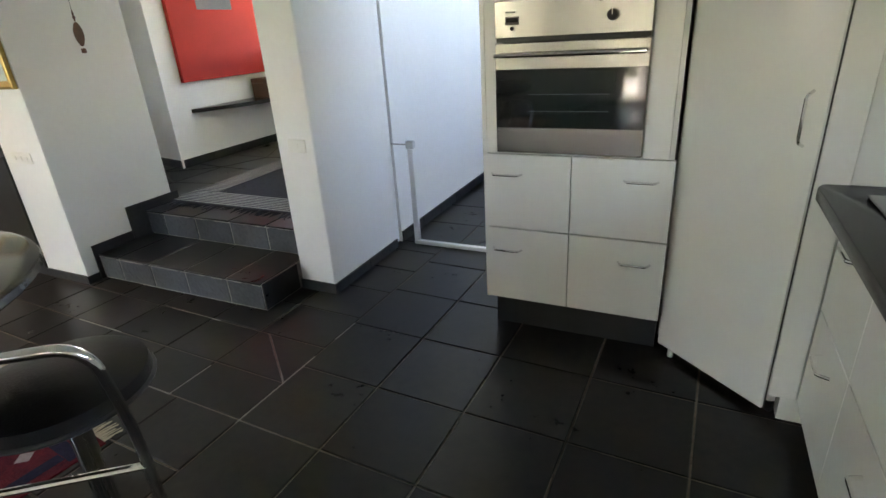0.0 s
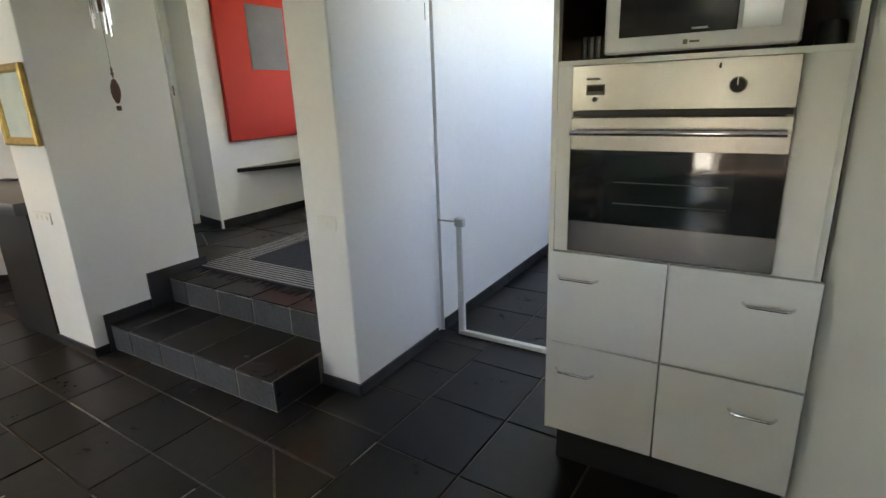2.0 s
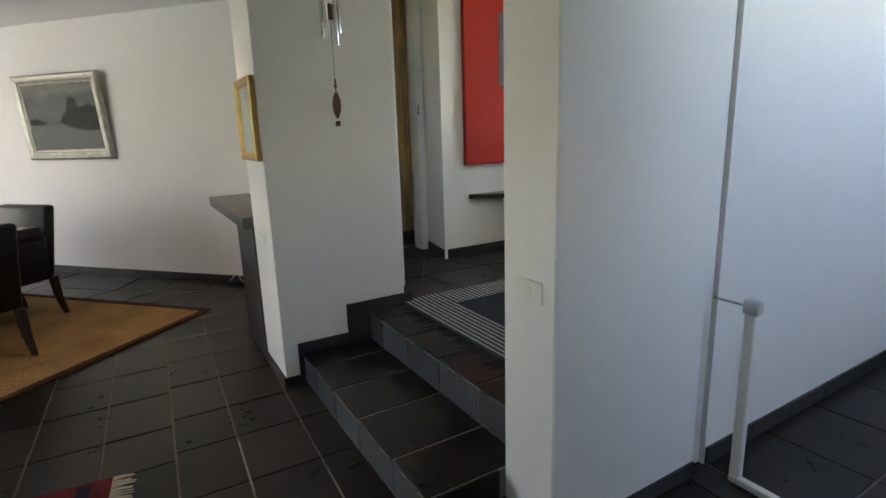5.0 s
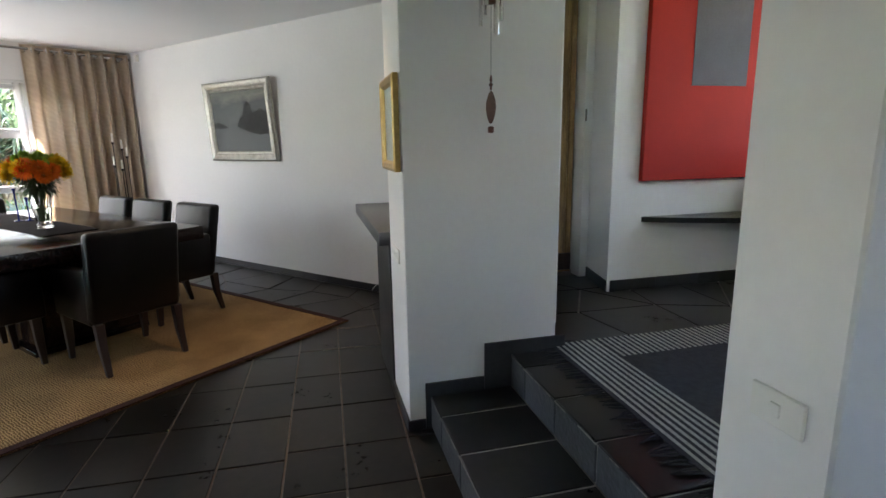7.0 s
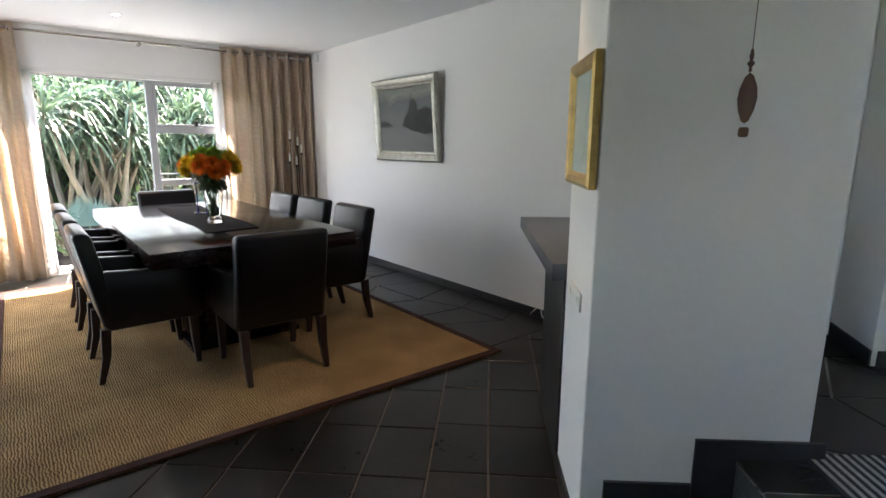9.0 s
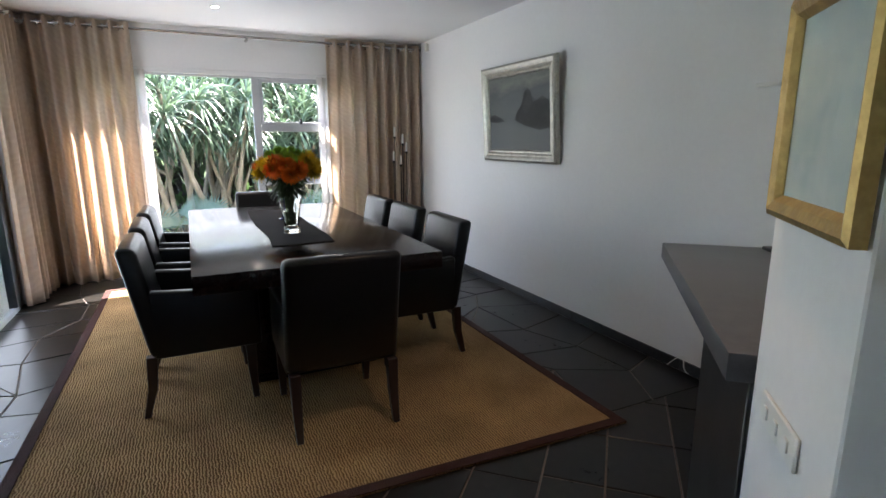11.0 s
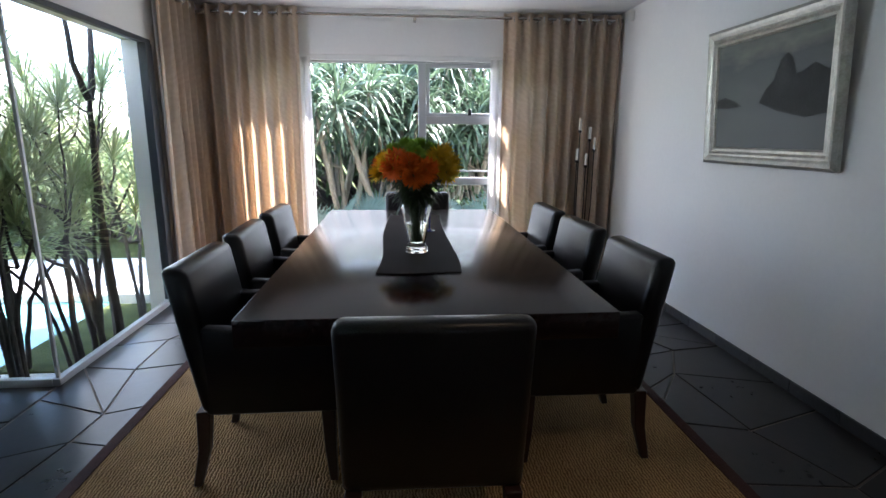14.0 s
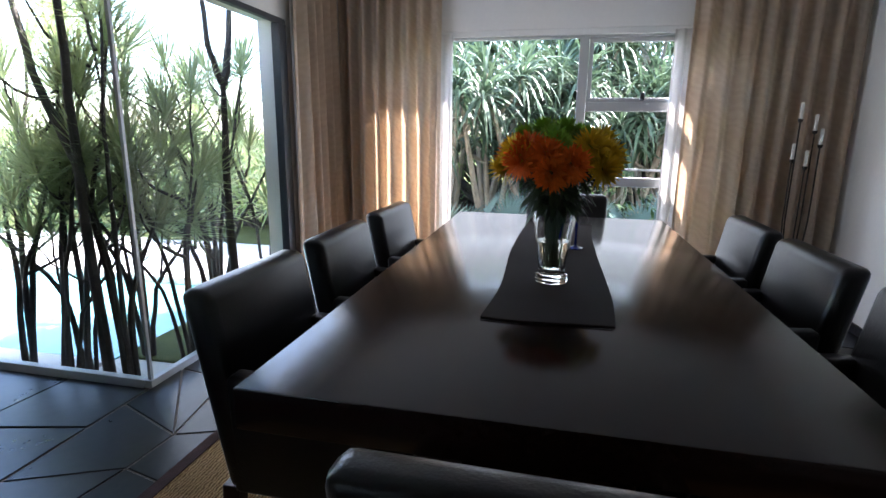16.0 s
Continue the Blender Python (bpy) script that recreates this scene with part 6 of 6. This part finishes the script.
M["fan"] = mat("blue_green_frond", (0.12, 0.20, 0.17), rough=0.5, second=(0.06, 0.11, 0.09), scale=3, bump=0.0)
for k, (u, v) in enumerate(((-7.6, 2.25), (-7.55, 2.75), (-7.7, 3.2), (-7.6, 3.95), (-7.75, 4.4))):
    fan_palm(u, v, 5 + k)


def leafy_mass(name, u, v, su, sv, h, count, seed, material, label):
    """A loose bush or far wood: many small leaves round an uneven set of clumps."""
    r = random.Random(seed)
    t = thing(name, at_d(u, v, -0.33), label, "bush")
    V, F = [], []
    clumps = [(r.uniform(-su, su), r.uniform(-sv, sv), r.uniform(0.15, 1.0) * h, r.uniform(0.12, 0.28) * h + 0.15) for _ in range(max(5, count // 90))]
    st = bmesh.new()
    for x, y, z, c in clumps:
        tube(st, [(x * 0.3, y * 0.3, -0.02), (x * 0.8, y * 0.8, z * 0.5), (x, y, z)], [0.05, 0.03, 0.01], 5)
    for k in range(count):
        x, y, z, c = r.choice(clumps)
        d = Vector((r.gauss(0, 1), r.gauss(0, 1), r.gauss(0, 0.8))).normalized()
        p = Vector((x, y, z)) + d * c * r.uniform(0.4, 1.1)
        s = 0.06 + 0.022 * h
        leaf_strip(V, F, p, Vector((d.x + r.uniform(-0.6, 0.6), d.y + r.uniform(-0.6, 0.6), d.z + r.uniform(-0.6, 0.6))).normalized(), Vector((0, 0, 1)), s * r.uniform(0.8, 1.6), s * 0.55, 0.6, 2)
    part("branches", st, M["bark"], t)
    tagged(mesh_part("leaves", V, F, material, t), kind="stuff")


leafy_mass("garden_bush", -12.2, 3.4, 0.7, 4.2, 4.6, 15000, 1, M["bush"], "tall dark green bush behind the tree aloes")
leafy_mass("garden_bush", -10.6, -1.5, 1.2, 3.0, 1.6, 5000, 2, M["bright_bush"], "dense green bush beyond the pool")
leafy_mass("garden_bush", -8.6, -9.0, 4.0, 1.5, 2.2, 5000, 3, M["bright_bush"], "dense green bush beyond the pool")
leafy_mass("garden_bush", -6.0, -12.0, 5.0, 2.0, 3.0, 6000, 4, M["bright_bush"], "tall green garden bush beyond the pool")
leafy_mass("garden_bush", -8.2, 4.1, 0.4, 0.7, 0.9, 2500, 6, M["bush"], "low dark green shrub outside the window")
